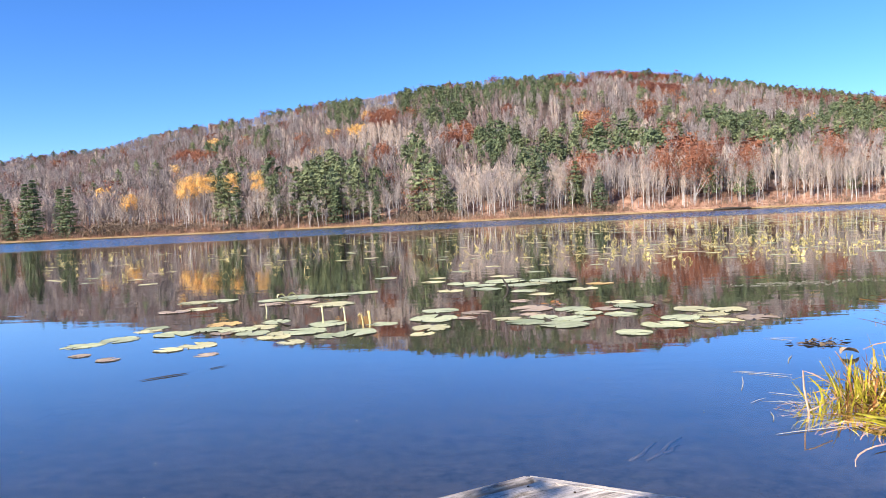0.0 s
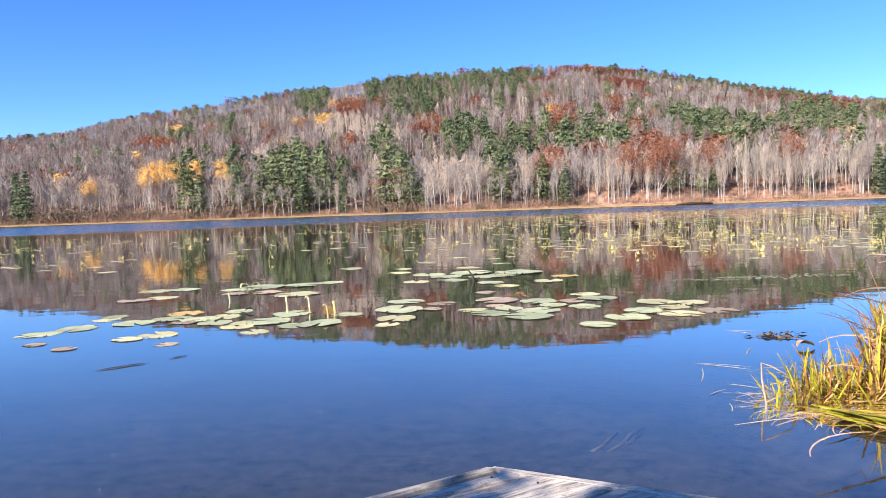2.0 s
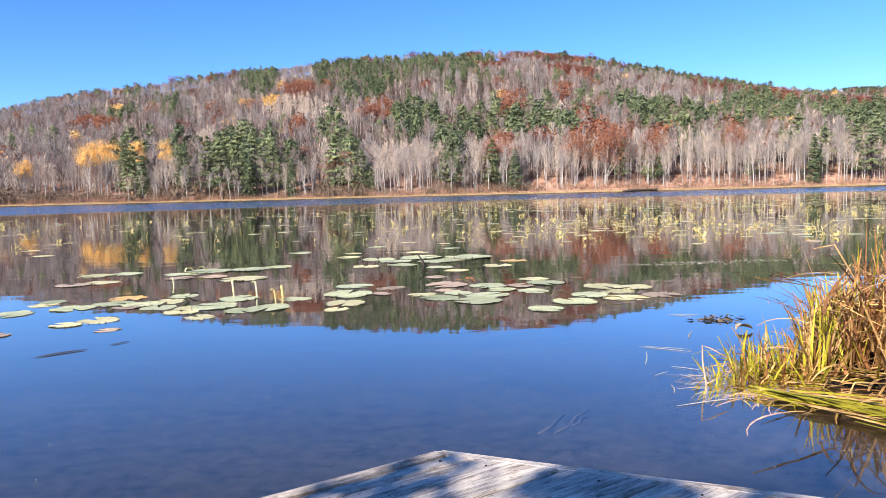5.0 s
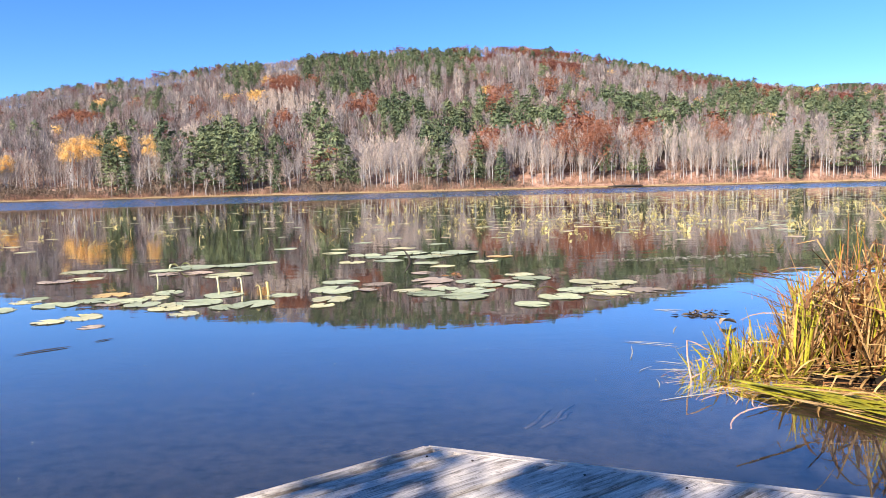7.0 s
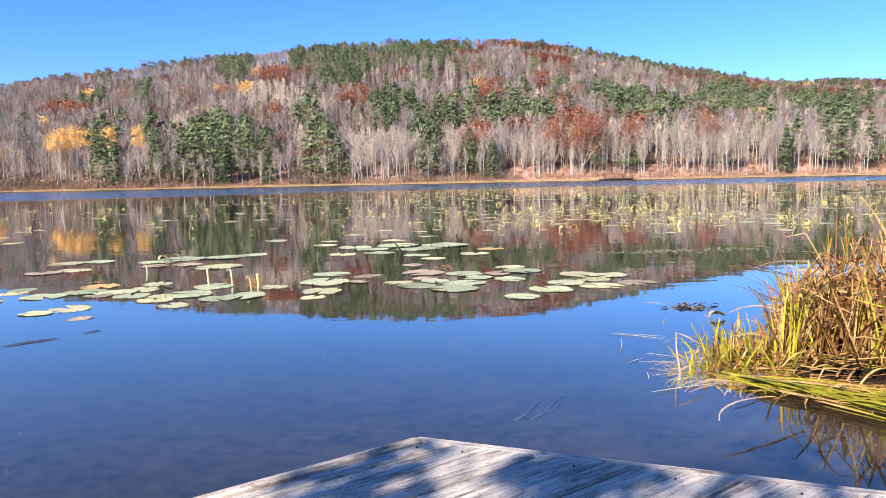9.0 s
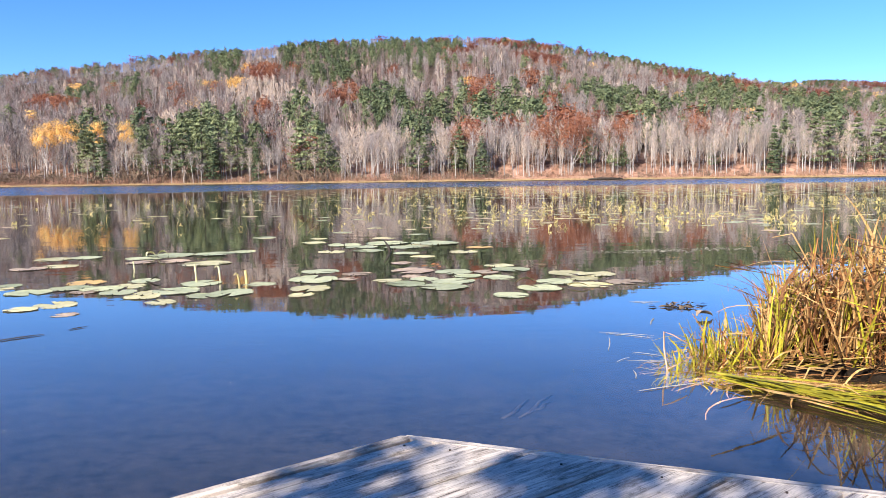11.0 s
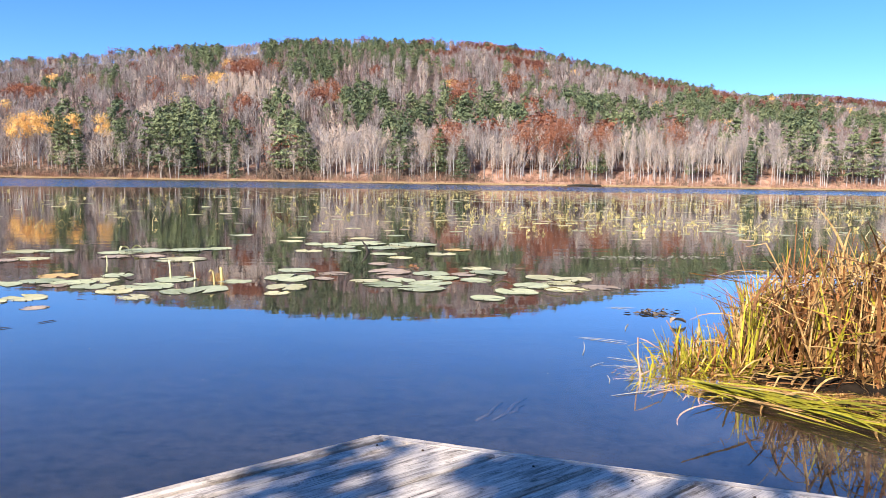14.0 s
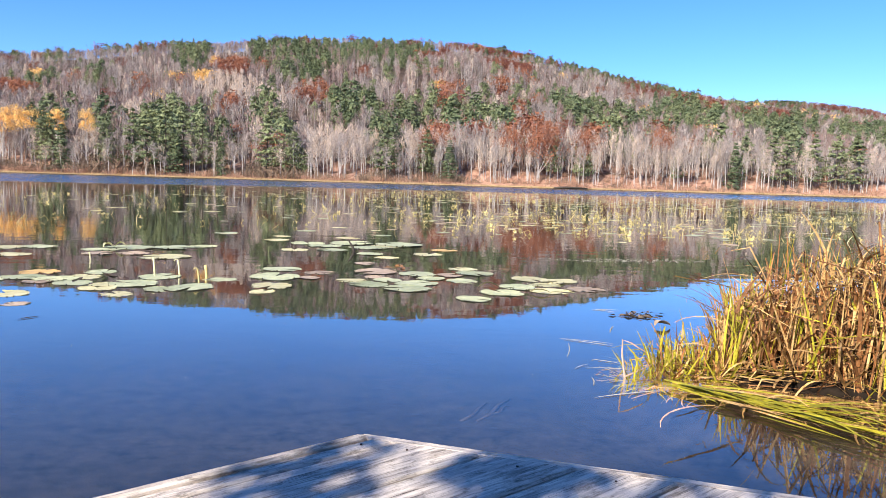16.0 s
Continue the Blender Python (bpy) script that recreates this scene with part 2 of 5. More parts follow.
# ---- mesh building ----
class Geo:
    """Gathers vertices and faces, with a material slot for each face."""

    def __init__(self):
        self.v, self.f, self.m = [], [], []

    def face(self, pts, slot=0):
        n = len(self.v)
        self.v.extend(pts)
        self.f.append(tuple(range(n, n + len(pts))))
        self.m.append(slot)

    def tube(self, pts, radii, sides=5, slot=0, cap=False):
        """A tapered tube along points."""
        rings = []
        for i, (p, r) in enumerate(zip(pts, radii)):
            a, b = pts[max(i - 1, 0)], pts[min(i + 1, len(pts) - 1)]
            d = (Vector(b) - Vector(a)).normalized()
            x = d.orthogonal().normalized()
            y = d.cross(x)
            n = len(self.v)
            rings.append(n)
            for k in range(sides):
                w = 2 * math.pi * k / sides
                self.v.append(tuple(Vector(p) + (x * math.cos(w) + y * math.sin(w)) * r))
        for a, b in zip(rings, rings[1:]):
            for k in range(sides):
                k2 = (k + 1) % sides
                self.f.append((a + k, a + k2, b + k2, b + k))
                self.m.append(slot)
        if cap:
            self.f.append(tuple(range(rings[0], rings[0] + sides))[::-1])
            self.f.append(tuple(range(rings[-1], rings[-1] + sides)))
            self.m += [slot, slot]

    def sliver(self, p, d, length, width, slot=0):
        """A twig: one thin triangle."""
        d = d.normalized()
        side = d.cross(Vector((random.gauss(0, 1), random.gauss(0, 1), random.gauss(0, 1)))).normalized() * width
        self.face([tuple(p - side), tuple(p + side), tuple(p + d * length)], slot)

    def tuft(self, p, size, slot=0, flat=0.0, out=None):
        """A small leafy triangle, turned at random or mostly outward."""
        n = Vector((random.gauss(0, 1), random.gauss(0, 1), random.gauss(0, 1) + flat))
        if out is not None:
            n = n * 0.55 + out.normalized() * 1.3
        n = n.normalized()
        x = n.orthogonal().normalized()
        y = n.cross(x)
        w = random.uniform(0, 6.28)
        x, y = x * math.cos(w) + y * math.sin(w), y * math.cos(w) - x * math.sin(w)
        s = size * random.uniform(0.6, 1.3)
        self.face([tuple(p - x * s * 0.5 - y * s * 0.3), tuple(p + x * s * 0.55 - y * s * 0.15), tuple(p + x * s * random.uniform(-0.2, 0.3) + y * s * 0.6)], slot)

    def mesh(self, name, materials, smooth=False):
        me = bpy.data.meshes.new(name)
        me.from_pydata([tuple(v) for v in self.v], [], self.f)
        for m in materials:
            me.materials.append(m)
        me.polygons.foreach_set("material_index", self.m)
        if smooth:
            me.polygons.foreach_set("use_smooth", [True] * len(self.f))
        me.update()
        return me

    def arrays(self):
        """Triangles alone, as arrays, for joining many copies into one mesh."""
        tris, slots = [], []
        for f, m in zip(self.f, self.m):
            for k in range(1, len(f) - 1):
                tris.append((f[0], f[k], f[k + 1]))
                slots.append(m)
        return np.array(self.v, float), np.array(tris, int), np.array(slots, int)


def joined(name, pieces, materials):
    """One mesh of many placed copies: pieces are (arrays, 4x4 numpy matrix)."""
    vs, fs, ms, n = [], [], [], 0
    for (v, f, m), mat4 in pieces:
        vs.append(v @ mat4[:3, :3].T + mat4[:3, 3])
        fs.append(f + n)
        ms.append(m)
        n += len(v)
    v, f, m = np.concatenate(vs), np.concatenate(fs), np.concatenate(ms)
    me = bpy.data.meshes.new(name)
    me.vertices.add(len(v))
    me.vertices.foreach_set("co", v.ravel())
    me.loops.add(f.size)
    me.loops.foreach_set("vertex_index", f.ravel())
    me.polygons.add(len(f))
    me.polygons.foreach_set("loop_start", np.arange(0, f.size, 3))
    for x in materials:
        me.materials.append(x)
    me.polygons.foreach_set("material_index", m)
    me.update(calc_edges=True)
    me.validate()
    return new(name, me)


def part(name, geo, materials, parent, label="", smooth=False):
    """Links a Geo as one mesh object under a thing or a part."""
    ob = new(name, geo.mesh(name, materials if isinstance(materials, (list, tuple)) else [materials], smooth))
    ob.parent = parent
    return tagged(ob, label) if label else ob


def rnd(a, b):
    return random.uniform(a, b)


def placed(x, y, z, turn, size, lean=0.0, wide=1.0):
    return Matrix.Translation((x, y, z)) @ Euler((rnd(-lean, lean), rnd(-lean, lean), turn)).to_matrix().to_4x4() @ Matrix.Diagonal((size * wide, size * wide, size, 1))


# ---- ground, hill and water ----
BANK = 202.0


def smooth(a, b, x):
    w = min(max((x - a) / (b - a), 0.0), 1.0)
    return w * w * (3 - 2 * w)


def bank_at(x):
    """Where the woods begin, behind a strip of marsh grass."""
    return BANK + 1.2 * math.sin(x * 0.07) + 0.8 * math.sin(x * 0.19 + 1) + max(0.0, abs(x) - 150) * -0.05


def shore_at(x):
    """Where the water ends."""
    return bank_at(x) - 3.5 + 0.8 * math.sin(x * 0.31 + 1)


def crest_at(u):
    """Height of the ridge over the lake; u runs along it, seen from the dock."""
    wide = 124.0 if u < 0 else 79.0
    return 49.4 + 50.2 * math.exp(-((u / wide) ** 2)) + 1.5 * smooth(-20, -70, u)


def hill(x, y):
    """The marsh strip, the far bank, the ridge and a second ridge behind it."""
    s = y - bank_at(x)
    u = max(-260.0, min(260.0, x / max(y, 60.0) * 200.0))
    z = 0.10 + 0.10 * min(s + 3.5, 6.5) + 0.10 * max(0.0, min(s - 3.0, 6.0))
    z += 3.4 * smooth(201, 222, y) * smooth(5, 25, u)
    rise = (y - 209.0) / 351.0
    if rise > 0:
        up = rise if rise < 0.93 else 0.93 + 0.07 * math.sin((rise - 0.93) / 0.07 * 0.9) if rise < 1.05 else 0.99 - 0.5 * (rise - 1.05)
        z += crest_at(u) * (up if rise < 1.05 else max(up, 0.3))
        z += 3.0 * noise.noise((x * 0.013, y * 0.013, 0)) * min(1.0, rise * 4)
    far = math.exp(-(((y - 1020.0) / 200.0) ** 2))
    z = max(z, far * (124.0 - 0.0006 * (x - 560.0) ** 2))
    return z


def ground_z(x, y):
    if y > shore_at(x):
        return hill(x, y)
    bed = -0.55 - 0.25 * smooth(2, 14, y) - 1.2 * smooth(14, 60, y)
    bed += 0.05 * noise.noise((x * 1.3, y * 1.3, 3)) + 0.03 * noise.noise((x * 4, y * 4, 7))
    bed += (0.10 - bed) * smooth(6, 0, shore_at(x) - y) * 0.98
    # mud under the sedge, and the near bank behind the dock
    # made-up low shoal, takes the mud colour to darken the bed before the sedge
    bed += 0.2 * math.exp(-(((x - 2.05) / 0.75) ** 4) - (((y - 3.1 + 0.6 * (x - 2)) / 0.5) ** 4))
    mud = math.exp(-(((x * 3.5 / max(y, 2.0) - 2.75) / 1.1) ** 16) - (((y - 3.76 + 0.45 * (x - 2)) / 0.62) ** 16))
    bed = bed + (0.045 + 0.022 * noise.noise((x * 3, y * 3, 1)) + 0.02 * noise.noise((x * 9, y * 9, 4)) - bed) * mud
    bank = max(smooth(-0.6, -3.2, y), smooth(3.3, 6.5, x) * smooth(9.0, 4.0, y))
    bed = bed + (0.45 + 0.1 * noise.noise((x * 0.4, y * 0.4, 2)) - bed) * bank
    side = smooth(420, 640, abs(x))
    return bed + (6.0 - bed) * side


def spread_axis(bands):
    """Grid lines: (from, to, step) in turn."""
    out = []
    for a, b, s in bands:
        out.extend(np.arange(a, b, s).tolist())
    return out + [bands[-1][1]]


xs = spread_axis(((-2600, -700, 160), (-700, -200, 25), (-200, -20, 4.5), (-20, -4, 1.2), (-4, 1, 0.16), (1, 3, 0.06), (3, 5, 0.16), (5, 20, 1.2), (20, 200, 4.5), (200, 700, 25), (700, 2600, 160)))
ys = spread_axis(((-1500, -100, 140), (-100, -8, 9), (-8, 0, 0.7), (0, 2.4, 0.16), (2.4, 4.2, 0.06), (4.2, 7, 0.16), (7, 20, 1.0), (20, 116, 8), (116, 188, 8), (188, 214, 0.7), (212, 640, 7), (640, 1400, 30), (1400, 3600, 200)))
gv = [(x, y, ground_z(x, y)) for y in ys for x in xs]
nx = len(xs)
gf = [(j * nx + i, j * nx + i + 1, (j + 1) * nx + i + 1, (j + 1) * nx + i) for j in range(len(ys) - 1) for i in range(nx - 1)]
gm = bpy.data.meshes.new("ground")
gm.from_pydata(gv, [], gf)
gm.materials.append(GROUND)
gm.polygons.foreach_set("use_smooth", [True] * len(gf))
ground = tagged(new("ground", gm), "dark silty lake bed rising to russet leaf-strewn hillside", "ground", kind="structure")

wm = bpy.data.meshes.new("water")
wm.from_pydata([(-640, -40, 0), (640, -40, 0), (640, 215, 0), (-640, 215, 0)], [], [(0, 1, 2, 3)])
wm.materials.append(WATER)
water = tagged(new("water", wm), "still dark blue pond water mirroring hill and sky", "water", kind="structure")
water.visible_shadow = False


# ---- trees ----
def limb_path(start, d, length, bend, steps=4):
    p, out = Vector(start), [Vector(start)]
    d = d.normalized()
    for _ in range(steps):
        d = (d + Vector((rnd(-bend, bend), rnd(-bend, bend), rnd(-bend * 0.3, bend)))).normalized()
        p = p + d * (length / steps)
        out.append(p.copy())
    return out


def bare_geo(twigs=300, limbs=6, sides=5, fine=0.0028, spread=0.6):
    """A leafless tree one unit high: (trunk with limbs, twigs)."""
    wood, fine_wood = Geo(), Geo()
    fork = rnd(0.3, 0.5)
    trunk = limb_path((0, 0, -0.02), Vector((0, 0, 1)), 0.92, 0.06, 6)
    wood.tube(trunk, [0.0085 * (1 - 0.85 * i / 6) for i in range(7)], sides)
    tips = []
    for k in range(limbs):
        h = fork + (0.8 - fork) * k / limbs
        base = trunk[0].lerp(trunk[-1], h / 0.92)
        i = min(int(h / 0.92 * 6), 5)
        base = trunk[i].lerp(trunk[i + 1], h / 0.92 * 6 - i)
        a = k * 2.4 + rnd(-0.5, 0.5)
        d = Vector((math.cos(a) * spread, math.sin(a) * spread, 1.1))
        path = limb_path(base, d, rnd(0.24, 0.36) * (1.1 - 0.5 * h), 0.18)
        wood.tube(path, [0.0062 * (1 - h * 0.5) * (1 - 0.2 * i) for i in range(5)], 4)
        tips.append(path)
    tips.append(trunk[3:])
    for _ in range(twigs):
        path = random.choice(tips)
        i = rnd(0.25, len(path) - 1.01)
        p = path[int(i)].lerp(path[int(i) + 1], i % 1)
        d = Vector((rnd(-1, 1), rnd(-1, 1), rnd(0.1, 1.3)))
        p2 = p + d.normalized() * rnd(0, 0.07)
        fine_wood.sliver(p2, d, rnd(0.05, 0.13), fine * rnd(0.6, 1.3))
    return wood, fine_wood


def far_bare_geo(twigs=108, upright=1.0):
    """A leafless tree one unit high for the distance: (trunk, twigs). A slim trunk, steep limbs and a narrow haze of twigs."""
    wood, haze = Geo(), Geo()
    lean = Vector((rnd(-0.03, 0.03), rnd(-0.03, 0.03), 0))
    wood.tube([Vector((0, 0, -0.03)), lean * 0.5 + Vector((0, 0, 0.45)), lean + Vector((0, 0, 0.9))], [0.0125, 0.009, 0.002], 3)
    fork, wide = rnd(0.30, 0.45), rnd(0.10, 0.16)
    for k in range(6):
        h, a = fork + 0.45 * k / 6, k * 2.4 + rnd(-0.5, 0.5)
        base = lean * h + Vector((0, 0, h))
        d = Vector((math.cos(a) * 0.42, math.sin(a) * 0.42, upright))
        wood.sliver(base, d, rnd(0.2, 0.32), 0.0036)
    for _ in range(twigs):
        h = fork + (0.94 - fork) * random.random() ** 0.75
        r, a = wide * math.sin(min(1.0, (1.02 - h) / (1.02 - fork) * 1.25) * 1.57) * random.random() ** 0.6, rnd(0, 6.28)
        p = lean * h + Vector((math.cos(a) * r, math.sin(a) * r, h))
        d = Vector((math.cos(a) * rnd(0.1, 0.7), math.sin(a) * rnd(0.1, 0.7), rnd(0.6, 1.5)))
        haze.sliver(p - d.normalized() * 0.04, d, rnd(0.07, 0.14), rnd(0.0042, 0.0078))
    return wood, haze


def pine_geo(whorls=15, arms=6, tufts=9, size=0.05, wide=0.2, low=0.12, gap=0.12, full=1.4, jitter=0.015):
    """A pine one unit high: (trunk, needles). Whorls of drooping boughs with gaps between them."""
    wood, green = Geo(), Geo()
    wood.tube([Vector((0, 0, -0.02)), Vector((rnd(-0.01, 0.01), 0, 0.5)), Vector((0, 0, 0.98))], [0.014, 0.009, 0.002], 5)
    for w in range(whorls):
        h = low + (0.97 - low) * (w / (whorls - 1)) + rnd(-jitter, jitter)
        reach = wide * (1 - max(0.0, (h - low) / (1 - low)) ** full) * rnd(0.75, 1.1) * (0.7 if w == 0 else 1) + 0.018
        turn = rnd(0, 6.28)
        for k in range(arms):
            if random.random() < gap:
                continue
            a = turn + 6.28 * k / arms + rnd(-0.3, 0.3)
            r = reach * rnd(0.6, 1.15)
            lift = rnd(0.0, 0.22) if h > 0.5 else rnd(-0.15, 0.1)
            tip = Vector((math.cos(a) * r, math.sin(a) * r, h + r * lift))
            root = Vector((0, 0, h + rnd(-jitter, jitter)))
            wood.sliver(root, tip - root, r, 0.0035)
            for q in range(tufts):
                f = rnd(0.25, 1.05)
                p = root.lerp(tip, f) + Vector((rnd(-1, 1), rnd(-1, 1), rnd(-0.35, 0.5))) * 0.022
                green.tuft(p, size * rnd(0.7, 1.2), 0, 0.6, Vector((p.x, p.y, 0.06)))
    return wood, green


def far_pine_geo(tufts=430, size=0.062, wide=0.2, low=0.2, full=1.8):
    """A pine one unit high for the distance: (trunk, needles). Uneven, ragged layers of boughs, gaps between them, a blunt tip."""
    wood, green = Geo(), Geo()
    wood.tube([Vector((0, 0, -0.02)), Vector((0, 0, 0.93))], [0.013, 0.003], 3)
    boughs = [(Vector((rnd(-0.02, 0.02), rnd(-0.02, 0.02), 0.93)), 0.045, 0.06)]
    layers = 12
    for k in range(layers):
        h = low + (0.88 - low) * (k + rnd(-0.25, 0.25)) / (layers - 1)
        reach = wide * (1 - max(0.0, (h - low) / (1.02 - low)) ** full) * (0.75 if k == 0 else 1.0)
        turn = rnd(0, 6.28)
        for q in range(4):
            if random.random() < 0.16:
                continue
            a, r = turn + q * 1.57 + rnd(-0.4, 0.4), reach * rnd(0.4, 0.9)
            boughs.append((Vector((math.cos(a) * r, math.sin(a) * r, h + r * rnd(-0.1, 0.25))), 0.03 + reach * rnd(0.22, 0.42), 0.026))
    for _ in range(tufts):
        c, s, tall = random.choice(boughs)
        d = Vector((random.gauss(0, 0.55), random.gauss(0, 0.55), random.gauss(0.1, 0.7)))
        p = c + Vector((d.x * s, d.y * s, d.z * tall))
        green.tuft(p, size, 0, 0.9, Vector((p.x * 1.2 + d.x * 0.1, p.y * 1.2 + d.y * 0.1, 0.06 + d.z * 0.12)))
    return wood, green


def leafy_geo(leaves=700, size=0.045, low=0.38, wide=0.3, sides=5, lobes=9, lobe=(0.07, 0.14)):
    """A leafy tree one unit high: (trunk with limbs, leaves). Uneven lobes of leaves on forking limbs."""
    wood, leaf = Geo(), Geo()
    trunk = limb_path((0, 0, -0.02), Vector((0, 0, 1)), low + 0.12, 0.05, 3)
    wood.tube(trunk, [0.017, 0.014, 0.012, 0.009], sides)
    centres = []
    for k in range(lobes):
        a = k * 2.4 + rnd(-0.4, 0.4)
        h = low + 0.1 + (0.8 - low) * (k / lobes) ** 0.9
        r = wide * math.sin(min(1.0, 0.25 + (1 - (h - low) / (1 - low))) * 1.4) * rnd(0.35, 0.85)
        c = Vector((math.cos(a) * r, math.sin(a) * r, h + rnd(-0.03, 0.06)))
        i = min(len(trunk) - 1, 1 + k % 3)
        wood.tube([trunk[i], trunk[i].lerp(c, 0.5) + Vector((0, 0, -0.02)), c], [0.008, 0.005, 0.002], 4)
        centres.append((c, rnd(*lobe)))
    for _ in range(leaves):
        c, s = random.choice(centres)
        p = c + Vector((random.gauss(0, s), random.gauss(0, s), random.gauss(0, s * 0.62)))
        p.z = min(p.z, 1.0)
        leaf.tuft(p, size, 0, 0.3, p - c + Vector((p.x * 0.3, p.y * 0.3, s * 0.4)))
    return wood, leaf


def brush_geo(stems=24, wide=0.7):
    """A bush one unit high, of fine bare stems: one mesh."""
    g = Geo()
    for _ in range(stems):
        p = Vector((random.gauss(0, wide * 0.4), random.gauss(0, wide * 0.4), 0))
        d = Vector((p.x * 0.8 + rnd(-0.4, 0.4), p.y * 0.8 + rnd(-0.4, 0.4), 1))
        h = rnd(0.45, 1.0)
        g.sliver(p, d, h, 0.022)
        for _ in range(5):
            g.tuft(p + d.normalized() * h * rnd(0.3, 1.0), 0.092)
    return g


def tree_thing(name, geos, materials, label, category, group=""):
    """A tree as an empty with its trunk and its crown."""
    ob = tagged(new(name), label, category, group)
    part("trunk", geos[0], materials[0], ob)
    part("crown", geos[1], materials[1], ob)
    return ob


random.seed(11)
bare_kinds = [tree_thing("bare_tree", bare_geo(300, 7), (BARK, TWIG if k < 3 else PALE_TWIG), "tall leafless tree with pale grey trunk on the shore", "tree", "bare shore trees") for k in range(6)]
snag_kinds = [tree_thing("white_snag", bare_geo(60, 9, spread=1.3, fine=0.004), (BARK, PALE_TWIG), "whitish dead tree with bare crooked limbs", "tree") for _ in range(1)]
pine_kinds = [tree_thing("pine_tree", pine_geo(18, 8, 17, 0.033, rnd(0.22, 0.29), 0.18, 0.3, 2.4, 0.035), (DARK_BARK, PINE), "dark green pine with layered drooping boughs", "tree", "shore pines") for _ in range(4)]
dark_kinds = [tree_thing("spruce_tree", pine_geo(22, 8, 17, 0.034, rnd(0.2, 0.24), 0.04, 0.05), (DARK_BARK, SPRUCE), "deep green conical evergreen at the water's edge", "tree", "shore pines") for _ in range(2)]
oak_kinds = [tree_thing("oak_tree", leafy_geo(1700, 0.026), (BARK, RUSSET), "oak with rust-red autumn leaves and pale trunk", "tree", "russet oaks") for _ in range(3)]
maple_kinds = [tree_thing("maple_tree", leafy_geo(2500, 0.021, 0.5, 0.32, 5, 14, (0.03, 0.085)), (BARK, YELLOW), "maple with bright yellow autumn leaves", "tree", "yellow maples") for _ in range(3)]
used = set()


def stand(kinds, x, y, high, wide=1.0):
    """Stands a tree of one of the kinds at x, y: the first use moves the original."""
    fresh = [k for k in kinds if k.name not in used]
    ob = fresh[0] if fresh else random.choice(kinds)
    m = placed(x, y, ground_z(x, y) - 0.05, rnd(0, 6.28), high, 0.03, wide)
    if ob.name in used:
        return copy_thing(ob, m @ Matrix.Diagonal((*(1 / k for k in ob.scale), 1)))
    used.add(ob.name)
    ob.matrix_basis = m
    return ob


# ---- the far shore: trees that stand out one by one ----
def along(u, y):
    """Distance across at depth y for a bearing u (metres across at 200 m)."""
    return u * y / 200.0


random.seed(5)
for u, high in ((-163, 13), (-93, 12.5), (-90, 13.5), (-76, 14), (-69, 15.5), (-65.5, 16), (-61, 17.5), (-56, 17), (-51, 15), (-47, 13.5), (-34, 16), (-29.5, 15.5), (-26.5, 12), (-1.5, 15), (9.5, 12.5), (109, 14), (113, 15), (121, 14.5), (128, 15), (134, 15)):
    y = rnd(206, 211)
    stand(pine_kinds, along(u, y), y, high * 1.12, rnd(0.85, 1.1))
for u, high in ((-58, 11), (-46, 10), (16, 11), (97.5, 12.5), (-88, 12), (-161, 12), (-155.5, 16), (-152.5, 17), (-143.5, 14), (-141, 14.5)):
    y = rnd(204.5, 206.5)
    stand(dark_kinds, along(u, y), y, high * 1.1, rnd(0.95, 1.15))
for u, high, y in ((33, 15.5, 210), (41, 17, 207), (43.5, 16, 212), (13, 14, 213), (54.5, 15, 211), (10, 13, 216), (76, 14.5, 217)):
    stand(oak_kinds, along(u, y), y, high)
for u, high, y in ((-103, 16.5, 213), (-98, 17, 214), (-89, 16.5, 217), (-81.5, 16.5, 215), (-121, 12, 212)):
    stand(maple_kinds, along(u, y), y, high, 0.85 if u < -95 else 0.5)
stand(snag_kinds, along(-42.3, 203), 203.2, 9.8, 1.3)
for _ in range(26):
    u = rnd(-95, -18)
    y = rnd(202.5, 205.5)
    stand(bare_kinds, along(u, y), y, rnd(5, 11), rnd(0.9, 1.3))
for u in (-104, -134, -81, -66, -22):
    stand(snag_kinds, along(u, 205), 205, rnd(9, 12), 1.2)
for _ in range(122):
    u = rnd(16, 142)
    y = 205 + 15 * random.random() ** 1.3
    stand(bare_kinds, along(u, y), y, rnd(9.5, 13.5), rnd(0.65, 0.95))
for _ in range(46):
    u = rnd(-27, 16)
    y = 206 + 14 * random.random()
    stand(bare_kinds, along(u, y), y, rnd(10, 15), rnd(0.7, 1.0))
for _ in range(74):
    u = rnd(-168, -27)
    y = 208 + 14 * random.random()
    stand(bare_kinds, along(u, y), y, rnd(8, 13), rnd(0.9, 1.2))


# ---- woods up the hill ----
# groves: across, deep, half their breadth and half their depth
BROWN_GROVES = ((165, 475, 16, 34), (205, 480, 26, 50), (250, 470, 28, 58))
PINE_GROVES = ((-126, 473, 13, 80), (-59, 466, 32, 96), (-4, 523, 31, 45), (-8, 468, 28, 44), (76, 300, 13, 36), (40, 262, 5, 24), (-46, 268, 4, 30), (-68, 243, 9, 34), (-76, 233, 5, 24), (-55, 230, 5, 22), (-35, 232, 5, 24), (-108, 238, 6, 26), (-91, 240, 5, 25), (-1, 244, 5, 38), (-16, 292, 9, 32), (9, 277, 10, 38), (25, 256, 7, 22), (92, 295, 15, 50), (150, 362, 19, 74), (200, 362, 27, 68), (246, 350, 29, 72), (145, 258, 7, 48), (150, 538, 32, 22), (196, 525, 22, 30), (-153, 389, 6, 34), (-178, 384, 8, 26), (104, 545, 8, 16))
